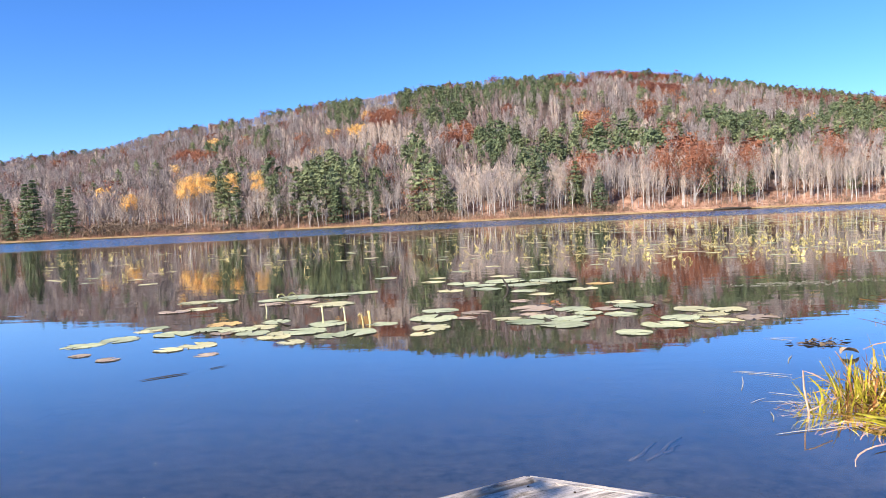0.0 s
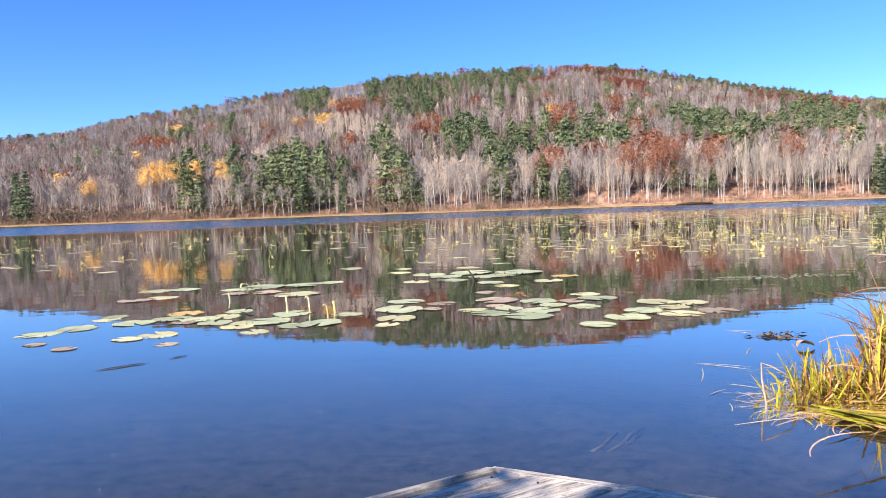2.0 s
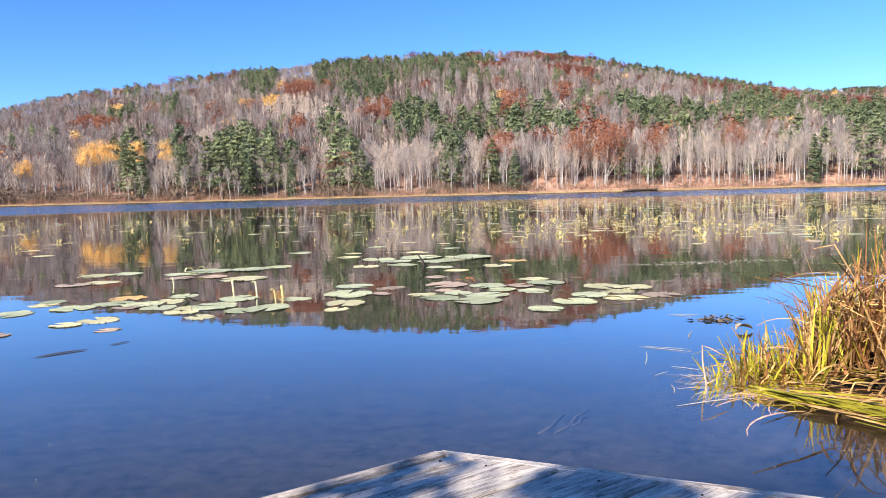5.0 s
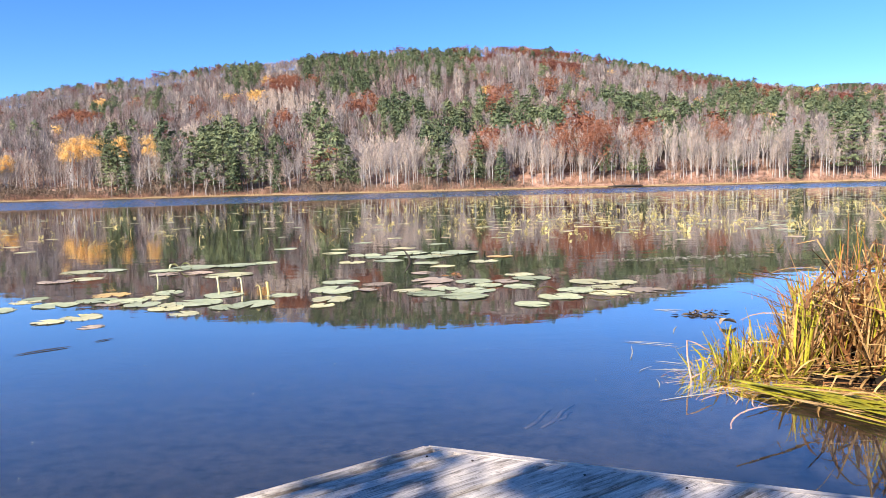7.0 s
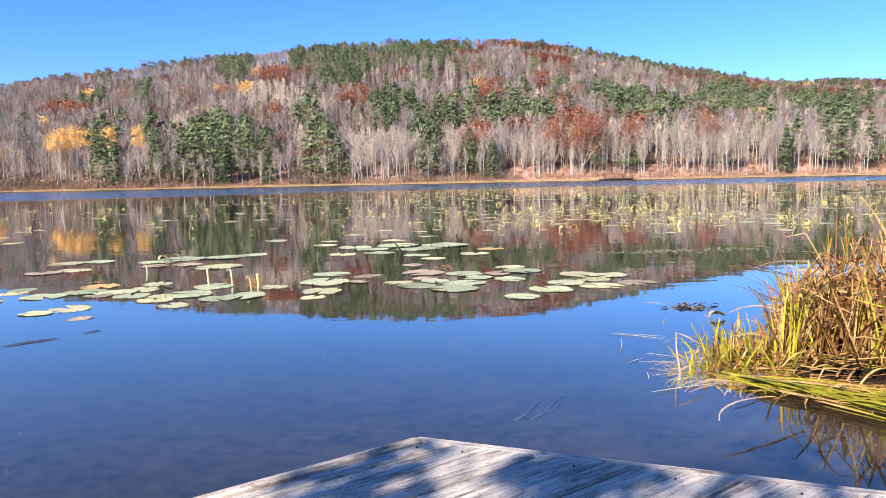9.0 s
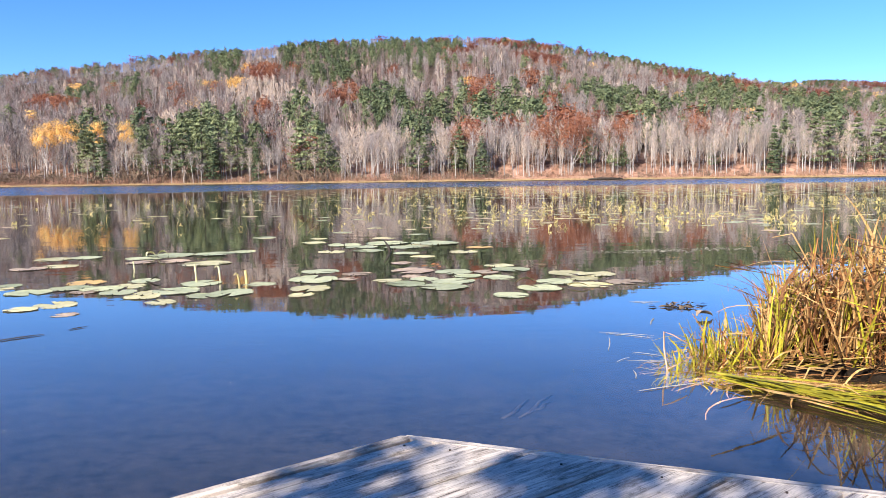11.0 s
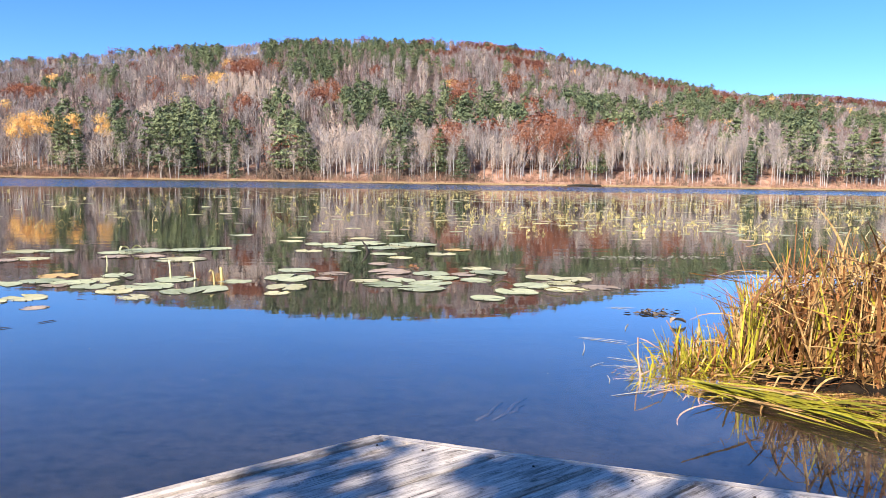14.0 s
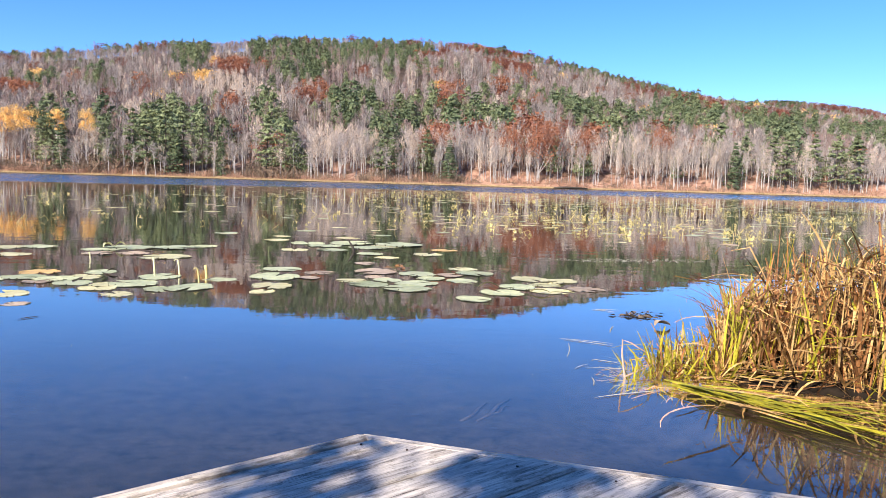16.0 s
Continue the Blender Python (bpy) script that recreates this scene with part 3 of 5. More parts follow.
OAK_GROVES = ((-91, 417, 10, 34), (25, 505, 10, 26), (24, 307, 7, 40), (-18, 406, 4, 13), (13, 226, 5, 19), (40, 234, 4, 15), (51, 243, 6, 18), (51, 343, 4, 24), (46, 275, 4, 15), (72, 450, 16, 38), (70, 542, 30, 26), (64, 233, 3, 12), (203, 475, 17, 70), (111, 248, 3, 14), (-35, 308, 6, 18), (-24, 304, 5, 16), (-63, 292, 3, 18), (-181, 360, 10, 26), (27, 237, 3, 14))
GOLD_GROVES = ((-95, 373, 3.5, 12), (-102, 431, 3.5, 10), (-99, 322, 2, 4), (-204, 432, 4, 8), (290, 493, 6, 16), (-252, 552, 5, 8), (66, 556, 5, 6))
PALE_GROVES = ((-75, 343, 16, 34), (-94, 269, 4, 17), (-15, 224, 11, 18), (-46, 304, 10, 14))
random.seed(21)


def two_slots(pair):
    a, b = pair
    g = Geo()
    for src, slot in ((a, 0), (b, 1)):
        n = len(g.v)
        g.v.extend(src.v)
        g.f.extend(tuple(i + n for i in f) for f in src.f)
        g.m.extend([slot] * len(src.f))
    return g.arrays()


far_bare = [two_slots(far_bare_geo()) for _ in range(8)]
far_shore = [two_slots(far_bare_geo(58, 1.3)) for _ in range(6)]
far_pine = [two_slots(far_pine_geo(390, 0.0615, rnd(0.26, 0.4), rnd(0.1, 0.34), rnd(0.9, 2.0))) for _ in range(10)]
far_leafy = [two_slots(leafy_geo(235, 0.065, 0.36, 0.3, 3, 7)) for _ in range(5)]


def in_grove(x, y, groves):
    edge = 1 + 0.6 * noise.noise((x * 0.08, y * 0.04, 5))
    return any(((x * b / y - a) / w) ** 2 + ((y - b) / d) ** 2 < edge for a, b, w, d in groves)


woods = {"bare": [], "mauve": [], "dusky": [], "deep": [], "shore": [], "pale": [], "pine": [], "dark": [], "oak": [], "gold": []}


def grow(x, y, z, kind, high, wide):
    source = far_pine if kind in ("pine", "dark") else far_leafy if kind in ("oak", "gold", "deep") else far_shore if kind == "shore" else far_bare
    woods[kind].append((random.choice(source), np.array(placed(x, y, z - 0.3, rnd(0, 6.28), high, 0.04, wide))))


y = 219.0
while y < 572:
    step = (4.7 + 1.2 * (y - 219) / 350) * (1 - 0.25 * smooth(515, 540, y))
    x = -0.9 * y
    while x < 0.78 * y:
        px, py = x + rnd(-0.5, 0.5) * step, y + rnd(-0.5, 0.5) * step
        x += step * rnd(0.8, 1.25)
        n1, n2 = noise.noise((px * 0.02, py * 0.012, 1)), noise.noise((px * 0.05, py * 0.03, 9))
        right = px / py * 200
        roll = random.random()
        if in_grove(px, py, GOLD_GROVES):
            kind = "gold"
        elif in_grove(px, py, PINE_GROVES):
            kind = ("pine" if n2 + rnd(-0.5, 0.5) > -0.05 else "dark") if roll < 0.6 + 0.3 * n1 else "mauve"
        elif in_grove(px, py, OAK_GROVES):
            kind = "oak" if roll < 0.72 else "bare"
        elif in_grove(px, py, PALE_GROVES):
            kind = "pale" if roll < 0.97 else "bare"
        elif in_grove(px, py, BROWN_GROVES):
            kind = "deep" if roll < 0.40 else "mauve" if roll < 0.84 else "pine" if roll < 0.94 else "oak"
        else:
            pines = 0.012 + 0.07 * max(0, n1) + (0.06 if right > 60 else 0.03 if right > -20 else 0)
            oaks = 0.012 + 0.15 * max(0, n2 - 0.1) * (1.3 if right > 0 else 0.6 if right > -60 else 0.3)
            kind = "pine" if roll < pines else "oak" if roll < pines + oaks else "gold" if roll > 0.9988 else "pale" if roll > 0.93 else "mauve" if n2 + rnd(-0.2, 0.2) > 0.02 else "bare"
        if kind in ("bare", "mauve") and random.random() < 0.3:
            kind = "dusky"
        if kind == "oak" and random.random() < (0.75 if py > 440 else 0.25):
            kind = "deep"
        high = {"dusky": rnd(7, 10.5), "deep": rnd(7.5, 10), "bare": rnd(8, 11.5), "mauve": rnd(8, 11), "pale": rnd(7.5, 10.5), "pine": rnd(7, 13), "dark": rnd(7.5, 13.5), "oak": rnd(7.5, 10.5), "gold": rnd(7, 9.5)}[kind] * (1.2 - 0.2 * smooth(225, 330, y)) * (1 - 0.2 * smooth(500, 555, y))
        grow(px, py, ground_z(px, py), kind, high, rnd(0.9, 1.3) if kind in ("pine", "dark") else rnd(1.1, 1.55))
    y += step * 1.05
# crowns that stand out on the skyline
for _ in range(150):
    y = rnd(515, 556)
    x = along(rnd(-170, 90), y)
    kind = "pine" if random.random() < 0.5 else "dark" if random.random() < 0.3 else "deep" if random.random() < 0.6 else "dusky"
    grow(x, y, ground_z(x, y), kind, rnd(8.5, 11.5), rnd(1.2, 1.7))
# tall thin trees close behind the shore
for _ in range(900):
    u = rnd(-27, 145)
    y = 205.5 + 34 * random.random()
    x = along(u, y)
    grow(x, y, ground_z(x, y), "shore" if random.random() < 0.6 else "bare" if random.random() < 0.75 else "pine" if random.random() < 0.4 else "pale", rnd(8, 11.5), rnd(0.7, 1.0))
for _ in range(260):
    u = rnd(-170, -27)
    y = 209 + 25 * random.random()
    x = along(u, y)
    grow(x, y, ground_z(x, y), "bare" if random.random() < 0.95 else "oak", rnd(7.5, 12), rnd(0.7, 1.0))
# three bright yellow crowns where the ridge falls away
for u, y in ((102.7, 552), (117.3, 541), (120.6, 505)):
    grow(along(u, y), y, ground_z(along(u, y), y), "gold", 9.0, 1.7)
# the ridge behind
for _ in range(1500):
    x, y = rnd(330, 900), rnd(860, 1030)
    evergreen = random.random() < (0.7 if x < 590 and y > 975 else 0.08)
    kind = random.choice(("pine", "dark")) if evergreen else random.choice(("deep", "mauve", "mauve", "bare", "deep", "mauve"))
    grow(x, y, ground_z(x, y) - 3.5, kind, rnd(11, 14), rnd(1.3, 1.7))

WOODS = (("bare", "bare_woods", "grey-mauve leafless woods covering the hillside", (HILL_BARK, TWIG)), ("dusky", "dusky_woods", "dark grey leafless trees among the paler woods", (HILL_BARK, DUSKY_TWIG)), ("deep", "deep_oak_woods", "deep red-brown oaks near the ridge", (DARK_BARK, DEEP_OAK)), ("mauve", "mauve_woods", "red-brown leafless woods in bands on the hillside", (HILL_BARK, MAUVE_TWIG)), ("shore", "shore_woods", "tall leafless whitish trees close behind the shore", (BARK, TWIG)), ("pale", "pale_woods", "pale pinkish leafless saplings on the slope", (BARK, PALE_TWIG)), ("pine", "pine_woods", "green pines scattered up the hillside", (DARK_BARK, PINE)), ("dark", "dark_pine_woods", "dark green pine groves on the hill", (DARK_BARK, SPRUCE)), ("oak", "oak_woods", "rust-red oaks in autumn leaf on the hill", (BARK, RUSSET)), ("gold", "yellow_woods", "scattered yellow autumn trees on the hill", (BARK, YELLOW)))
for key, name, label, mats in WOODS:
    tagged(joined(name, woods[key], mats), label, "woods", kind="stuff")

# trees at the water's edge
random.seed(6)
for _ in range(32):
    u = rnd(14, 142)
    y = bank_at(u) + 1.5 + 3.5 * random.random()
    stand(bare_kinds, along(u, y), y, rnd(8, 13.5), rnd(0.65, 0.95))
# a fringe of dry marsh grass along the water
fringe = Geo()
for _ in range(7000):
    u = rnd(-172, 144)
    y = bank_at(u) - 3.6 + 3.2 * random.random() ** 1.2
    x = along(u, y)
    tall = rnd(0.25, 0.6) * (1.0 if u < 12 else 0.6)
    fringe.sliver(Vector((x, y, ground_z(x, y) - 0.03)), Vector((rnd(-0.4, 0.4), rnd(-0.4, 0.4), 1)), tall, rnd(0.03, 0.07))
tagged(new("marsh_grass", fringe.mesh("marsh_grass", [GRASS])), "dry tan marsh grass fringing the far shore", "grass", kind="stuff")
# drifts of fallen leaves on the bank
leaves = Geo()
for _ in range(5200):
    u = rnd(-170, 142)
    y = bank_at(u) - 1.0 + 15 * random.random()
    x = along(u, y)
    leaves.tuft(Vector((x, y, ground_z(x, y) + 0.04)), rnd(0.2, 0.6), 0 if random.random() < 0.6 else 1, 3.0)
tagged(new("fallen_leaves", leaves.mesh("fallen_leaves", [RUSSET, BRUSH])), "rust and brown fallen leaves strewn on the bank", "leaves", kind="stuff")

random.seed(8)
brush_kinds = [brush_geo().arrays() for _ in range(5)]
brush = []
for _ in range(900):
    u = rnd(-170, 140)
    y = bank_at(u) + 1.5 + 12 * random.random() ** 1.5
    if u > 20 and random.random() < 0.25:
        continue
    x = along(u, y)
    brush.append((random.choice(brush_kinds), np.array(placed(x, y, ground_z(x, y) - 0.05, rnd(0, 6.28), (0.9 + 3.2 * random.random() ** 1.6) * (0.55 + 0.75 * smooth(-0.3, 0.35, noise.noise((u * 0.045, 3, 1))) + 0.35 * smooth(-50, -80, u)) if u < 20 else rnd(0.4, 1.5), 0.05, rnd(0.9, 1.6)))))
pink = []
for _ in range(900):
    u = rnd(4, 142) if random.random() < 0.65 else rnd(-170, 4)
    y = bank_at(u) - 1.5 + (20 if u > 4 else 7) * random.random()
    x = along(u, y)
    pink.append((random.choice(brush_kinds), np.array(placed(x, y, ground_z(x, y) - 0.05, rnd(0, 6.28), 0.5 + 1.7 * random.random() ** 1.7, 0.08, rnd(1.0, 1.8)))))
tagged(joined("bank_brush", pink, [PINK_BRUSH]), "low salmon and russet shrubs on the leafy bank", "brush", kind="stuff")
ridge = []
for _ in range(240):
    y = rnd(548, 566)
    x = along(rnd(-170, 70), y)
    ridge.append((random.choice(brush_kinds), np.array(placed(x, y, ground_z(x, y) - 0.2, rnd(0, 6.28), rnd(2.5, 4.5), 0.05, rnd(1.2, 2.0)))))
tagged(joined("ridge_brush", ridge, [TWIG]), "grey-brown leafless undergrowth along the ridge", "brush", kind="stuff")
tagged(joined("shore_brush", brush, [BRUSH]), "tangled brown and russet brush along the far shore", "brush", kind="stuff")


# ---- driftwood on the far shore ----
MUDDY = surface("dark_wet_wood", (0.02, 0.016, 0.012), (0.09, 0.07, 0.05), 2.0, 15.0, 0.6, 0.5, 0.01)
random.seed(3)
g = Geo()
g.tube([Vector((-3.6, 0, 0.25)), Vector((-1, 0.1, 0.45)), Vector((2, 0, 0.4)), Vector((4.2, -0.2, 0.3))], [0.2, 0.34, 0.3, 0.16], 8, cap=True)
log = tagged(new("driftwood_log", g.mesh("driftwood_log", [MUDDY], True)), "dark wet driftwood log lying at the waterline", "log")
log.location = (49.3, 197.0, 0.03)
log.scale = (1.2, 1.2, 0.9)
for x0, z0, d in ((-2.0, 0.5, (-0.6, 0, 1.2)), (1.2, 0.5, (1.4, 0.1, 0.7)), (3.0, 0.4, (1.6, 0, 0.35))):
    b = Geo()
    p = limb_path((x0, 0, z0), Vector(d), 1.8, 0.2)
    b.tube(p, [0.12, 0.1, 0.08, 0.05, 0.02], 5)
    part("branch", b, MUDDY, log)


# ---- lily pads ----
PAD_GREEN = surface("grey_green_lily_leaf", (0.27, 0.30, 0.155), (0.66, 0.65, 0.40), 3.0, 25.0, 0.55, 0.25, 0.004, "both", 0.2)
PAD_YELLOW = surface("yellowing_lily_leaf", (0.42, 0.38, 0.17), (0.82, 0.73, 0.43), 4.0, 25.0, 0.55, 0.25, 0.004, "object", 0.2)
PAD_ORANGE = surface("orange_lily_leaf", (0.50, 0.30, 0.10), (0.86, 0.56, 0.20), 5.0, 30.0, 0.55, 0.3, 0.004)
PAD_BROWN = surface("withered_tan_lily_leaf", (0.28, 0.19, 0.13), (0.66, 0.50, 0.35), 5.0, 30.0, 0.6, 0.3, 0.004, "object", 0.25)


def pad_mesh(name, mat, notch=0.35, ragged=0.05):
    """A round floating leaf one unit across, with a notch, a wavy rim and a raised vein or two."""
    g = Geo()
    n, rings = 44, (0.0, 0.5, 0.9, 1.0)
    phase, dents = rnd(0, 6.28), {random.randint(1, n - 1): rnd(0.5, 1.0) for _ in range(9)}
    rows = []
    for k, r in enumerate(rings):
        row = []
        for i in range(n + 1):
            a = notch / 2 + (2 * math.pi - notch) * i / n
            rr = r * 0.5 * (1 + 0.05 * math.sin(2 * a + phase) + 0.02 * math.sin(7 * a + phase))
            if k == 3 and i in dents:
                rr *= 1 - (0.09 + ragged) * dents[i]
            if k == 3:
                rr *= 1 - ragged * 0.5 * random.random()
            z = 0.006 + 0.003 * math.sin(5 * a + phase) * r + (0.008 * max(0.0, math.sin(3 * a + phase * 2)) if k == 3 else 0)
            row.append(len(g.v))
            g.v.append((math.cos(a) * rr, math.sin(a) * rr, z))
        rows.append(row)
    for a, b in zip(rows, rows[1:]):
        for i in range(n):
            g.f.append((a[i], a[i + 1], b[i + 1], b[i]))
            g.m.append(0)
    # dark curled nibs along the rim
    for i in random.sample(range(2, n - 2), 9):
        p = Vector(g.v[rows[3][i]])
        out = Vector((p.x, p.y, 0)).normalized() * rnd(0.012, 0.03)
        along_rim = Vector((-out.y, out.x, 0)).normalized() * rnd(0.012, 0.028)
        g.face([tuple(p - along_rim - out), tuple(p + along_rim - out), tuple(p + along_rim * 0.6 + Vector((0, 0, rnd(0.012, 0.03)))), tuple(p - along_rim * 0.6 + Vector((0, 0, 0.012)))], 1)
    return g.mesh(name, [mat, MUDDY], True)


random.seed(17)
pad_shapes = {"g": [pad_mesh("lily_pad", PAD_GREEN) for _ in range(5)], "y": [pad_mesh("lily_pad", PAD_YELLOW, 0.5, 0.1) for _ in range(4)], "b": [pad_mesh("lily_pad", PAD_BROWN, 0.7, 0.25) for _ in range(4)], "o": [pad_mesh("lily_pad", PAD_ORANGE, 0.6, 0.15)]}
PAD_LABELS = {"g": "round grey-green lily pad floating flat on the water", "y": "yellowing lily pad with a frayed rim on the water", "b": "withered tan lily pad curling on the water", "o": "orange-yellow dying lily pad on the water"}
level = [0]


def lily_pads(kinds, rows):
    """Pads of one raft: x, y and breadth; kinds has a letter for each."""
    for k, (x, y, w) in zip(kinds, rows):
        ob = new("lily_pad", random.choice(pad_shapes[k]))
        level[0] = (level[0] + 1) % 4
        ob.matrix_basis = Matrix.Translation((x, y, -0.0012 + 0.0016 * level[0])) @ Euler((rnd(-0.003, 0.003), rnd(-0.003, 0.003), rnd(0, 6.28))).to_matrix().to_4x4() @ Matrix.Diagonal((w, w * rnd(0.85, 1.0), w, 1))
        tagged(ob, PAD_LABELS[k], "lily pad", "lily pads")


lily_pads("ygbyggggybbg", ((-4.63, 9.00, 0.48), (-4.31, 9.14, 0.43), (-4.40, 8.02, 0.40), (-4.18, 8.25, 0.41), (-3.50, 8.97, 0.45), (-3.27, 9.27, 0.61), (-2.75, 9.40, 0.50), (-2.45, 9.65, 0.41), (-2.54, 8.31, 0.60), (-3.36, 8.53, 0.40), (-2.99, 8.60, 0.40), (-2.71, 6.94, 0.32)))
lily_pads("ggggoggygygyggyybbyggbby", ((-2.09, 6.68, 0.42), (-1.84, 5.94, 0.32), (-1.64, 6.07, 0.41), (-1.52, 6.57, 0.30), (-3.22, 6.84, 0.40), (-3.20, 6.49, 0.38), (-2.89, 6.42, 0.37), (-2.72, 6.57, 0.35), (-2.66, 6.21, 0.35), (-2.35, 5.94, 0.32), (-2.16, 6.22, 0.43), (-2.10, 5.67, 0.28), (-3.87, 6.70, 0.28), (-3.45, 6.26, 0.39), (-3.05, 5.41, 0.26), (-2.89, 5.61, 0.36), (-2.60, 5.17, 0.20), (-2.96, 6.27, 0.30), (-2.35, 6.14, 0.31), (-4.01, 5.72, 0.37), (-3.84, 6.01, 0.39), (-3.71, 5.23, 0.19), (-3.34, 5.04, 0.20), (-3.85, 6.50, 0.28)))
lily_pads("ggbyybbbygggggggygbb", ((-1.09, 7.42, 0.41), (-1.07, 6.83, 0.53), (-0.74, 6.80, 0.22), (-1.01, 6.26, 0.39), (-1.03, 5.92, 0.25), (-0.26, 8.07, 0.28), (-0.13, 7.36, 0.51), (-0.69, 7.20, 0.34), (-0.35, 6.68, 0.29), (-0.18, 6.44, 0.36), (0.16, 6.23, 0.45), (0.26, 6.57, 0.42), (-0.01, 6.75, 0.30), (0.29, 7.22, 0.41), (0.41, 6.90, 0.30), (0.70, 6.79, 0.34), (0.80, 7.72, 0.33), (0.89, 7.37, 0.43), (0.62, 7.18, 0.29), (-0.11, 6.96, 0.28)))
lily_pads("gggygggyyogy", ((-1.17, 10.44, 0.56), (-0.57, 10.62, 0.70), (0.14, 10.50, 0.73), (-1.24, 9.47, 0.42), (-0.76, 9.55, 0.42), (-0.30, 9.96, 0.54), (-0.24, 9.12, 0.36), (-0.04, 8.75, 0.32), (0.50, 9.22, 0.41), (0.75, 9.80, 0.39), (-0.89, 10.05, 0.48), (-0.06, 10.18, 0.48)))
lily_pads("yygybggy", ((1.41, 7.00, 0.42), (1.67, 6.88, 0.40), (1.18, 6.43, 0.37), (1.45, 6.23, 0.40), (1.80, 6.37, 0.39), (0.98, 6.08, 0.40), (0.69, 5.72, 0.30), (1.47, 6.63, 0.32)))


# ---- the field of yellow stalks and pads beyond ----
STALK = surface("yellow_green_stalk", (0.42, 0.34, 0.11), (0.82, 0.68, 0.33), 6.0, 40.0, 0.6, 0.1, 0.002, "both", 0.35, through_light=0.2)
PALE_STALK = surface("bleached_stalk", (0.50, 0.45, 0.22), (0.78, 0.73, 0.46), 6.0, 40.0, 0.6, 0.1, 0.002, "object", 0.2)


def stalk_geo(kind):
    """A bent water-lily stalk, up to half a metre over the water: kinds are upright, kinked, hooked, leafy."""
    g = Geo()
    h, a = rnd(0.10, 0.24), rnd(0, 6.28)
    side = Vector((math.cos(a), math.sin(a), 0))
    if kind == "upright":
        pts = [Vector((0, 0, -0.3)), Vector((0, 0, 0)), side * h * 0.1 + Vector((0, 0, h * 0.6)), side * h * rnd(0.1, 0.4) + Vector((0, 0, h))]
    elif kind == "kinked":
        top = side * h * rnd(0.5, 1.3) + Vector((0, 0, h))
        pts = [Vector((0, 0, -0.3)), Vector((0, 0, 0)), top, top + side * h * rnd(0.4, 0.9) * random.choice((1, -0.9)) + Vector((0, 0, -h * rnd(0.5, 0.98)))]
    else:
        pts = [Vector((0, 0, -0.3)), Vector((0, 0, 0)), side * h * 0.05 + Vector((0, 0, h * 0.7)), side * h * 0.25 + Vector((0, 0, h)), side * h * 0.5 + Vector((0, 0, h * 0.9)), side * h * 0.55 + Vector((0, 0, h * 0.65))]
    g.tube(pts, [0.009 * (1 - 0.08 * i) for i in range(len(pts))], 5)
    leaf = Geo()
    for _ in range(3 if kind == "leafy" else 1 if kind == "hooked" else 0):
        c, n, r = pts[-1] + Vector((rnd(-0.08, 0.08), rnd(-0.08, 0.08), rnd(-0.08, 0.03))) * (kind == "leafy"), 9, rnd(0.05, 0.095)
        tilt = Euler((rnd(-1.2, 1.2), rnd(-1.2, 1.2), rnd(0, 6.28))).to_matrix()
        rim = [c + tilt @ Vector((math.cos(6.28 * k / n) * r * rnd(0.45, 1.25), math.sin(6.28 * k / n) * r * rnd(0.3, 0.9), r * 0.7 * math.sin(12.57 * k / n) + rnd(-0.02, 0.02))) for k in range(n)]
        for k in range(n):
            leaf.face([tuple(c), tuple(rim[k]), tuple(rim[(k + 1) % n])])
    return g, leaf


random.seed(29)
stalk_kinds = []
for kind in ("kinked", "kinked", "kinked", "hooked", "leafy", "kinked", "hooked", "upright", "kinked", "kinked", "leafy", "hooked"):
    s, l = stalk_geo(kind)
    ob = tagged(new("lily_stalk"), "bent yellow water-lily stalk standing out of the water", "lily stalk", "yellow lily stalks")
    part("stem", s, STALK if random.random() < 0.75 else PALE_STALK, ob)
    if l.f:
        part("leaf", l, STALK, ob, "withered yellow leaf")
    stalk_kinds.append((ob, two_slots((s, l))))


def field_density(x, y):
    """Where the stalks stand: thick to the right, thin to the left, in patches."""
    u = x / y * 200
    patch = 0.5 + 0.9 * noise.noise((x * 0.12, y * 0.06, 4))
    side = 0.42 + 0.58 * smooth(-45, 30, u)
    far = 1 - smooth(52 + 0.35 * max(u, -60), 78 + 0.5 * max(u, -60), y)
    return max(0.0, patch) * side * far


first = set()
far_stalks, far_pads = [], []
pad_arrays = []
for slot in (0, 0, 1, 1, 2):
    gg = Geo()
    a0, rag = rnd(0, 6.28), 0.04 if slot < 2 else 0.15
    rim = [(math.cos(a0 + 0.46 * k) * 0.5 * rnd(1 - rag, 1), math.sin(a0 + 0.46 * k) * 0.5 * rnd(1 - rag, 1), 0.006 + rnd(0, 0.0015)) for k in range(13)]
    for p, q in zip(rim, rim[1:]):
        gg.face([(0, 0, 0.006), p, q], slot)
    pad_arrays.append(gg.arrays())
count = 0
for _ in range(9500):
    y = 13.0 + 76.0 * random.random() ** 1.25
    u = rnd(-150, 145)
    x = along(u, y)
    if random.random() > field_density(x, y) * (0.35 + 0.65 * smooth(13, 20, y)):
        continue
    size = rnd(0.32, 0.66) * (1 if random.random() < 0.85 else 1.35)
    m = placed(x, y, 0, rnd(0, 6.28), size, 0.1)
    ob, arr = random.choice(stalk_kinds)
    if y < 30 and count < 280:
        count += 1
        if ob.name in first:
            copy_thing(ob, m @ Matrix.Diagonal((*(1 / k for k in ob.scale), 1)))
        else:
            first.add(ob.name)
            ob.matrix_basis = m
    else:
        far_stalks.append((arr, np.array(m)))
    if random.random() < 0.3:
        w = rnd(0.16, 0.36)
        far_pads.append((random.choice(pad_arrays), np.array(placed(x + rnd(-0.7, 0.7), y + rnd(-0.5, 0.9), 0.0, rnd(0, 6.28), w))))
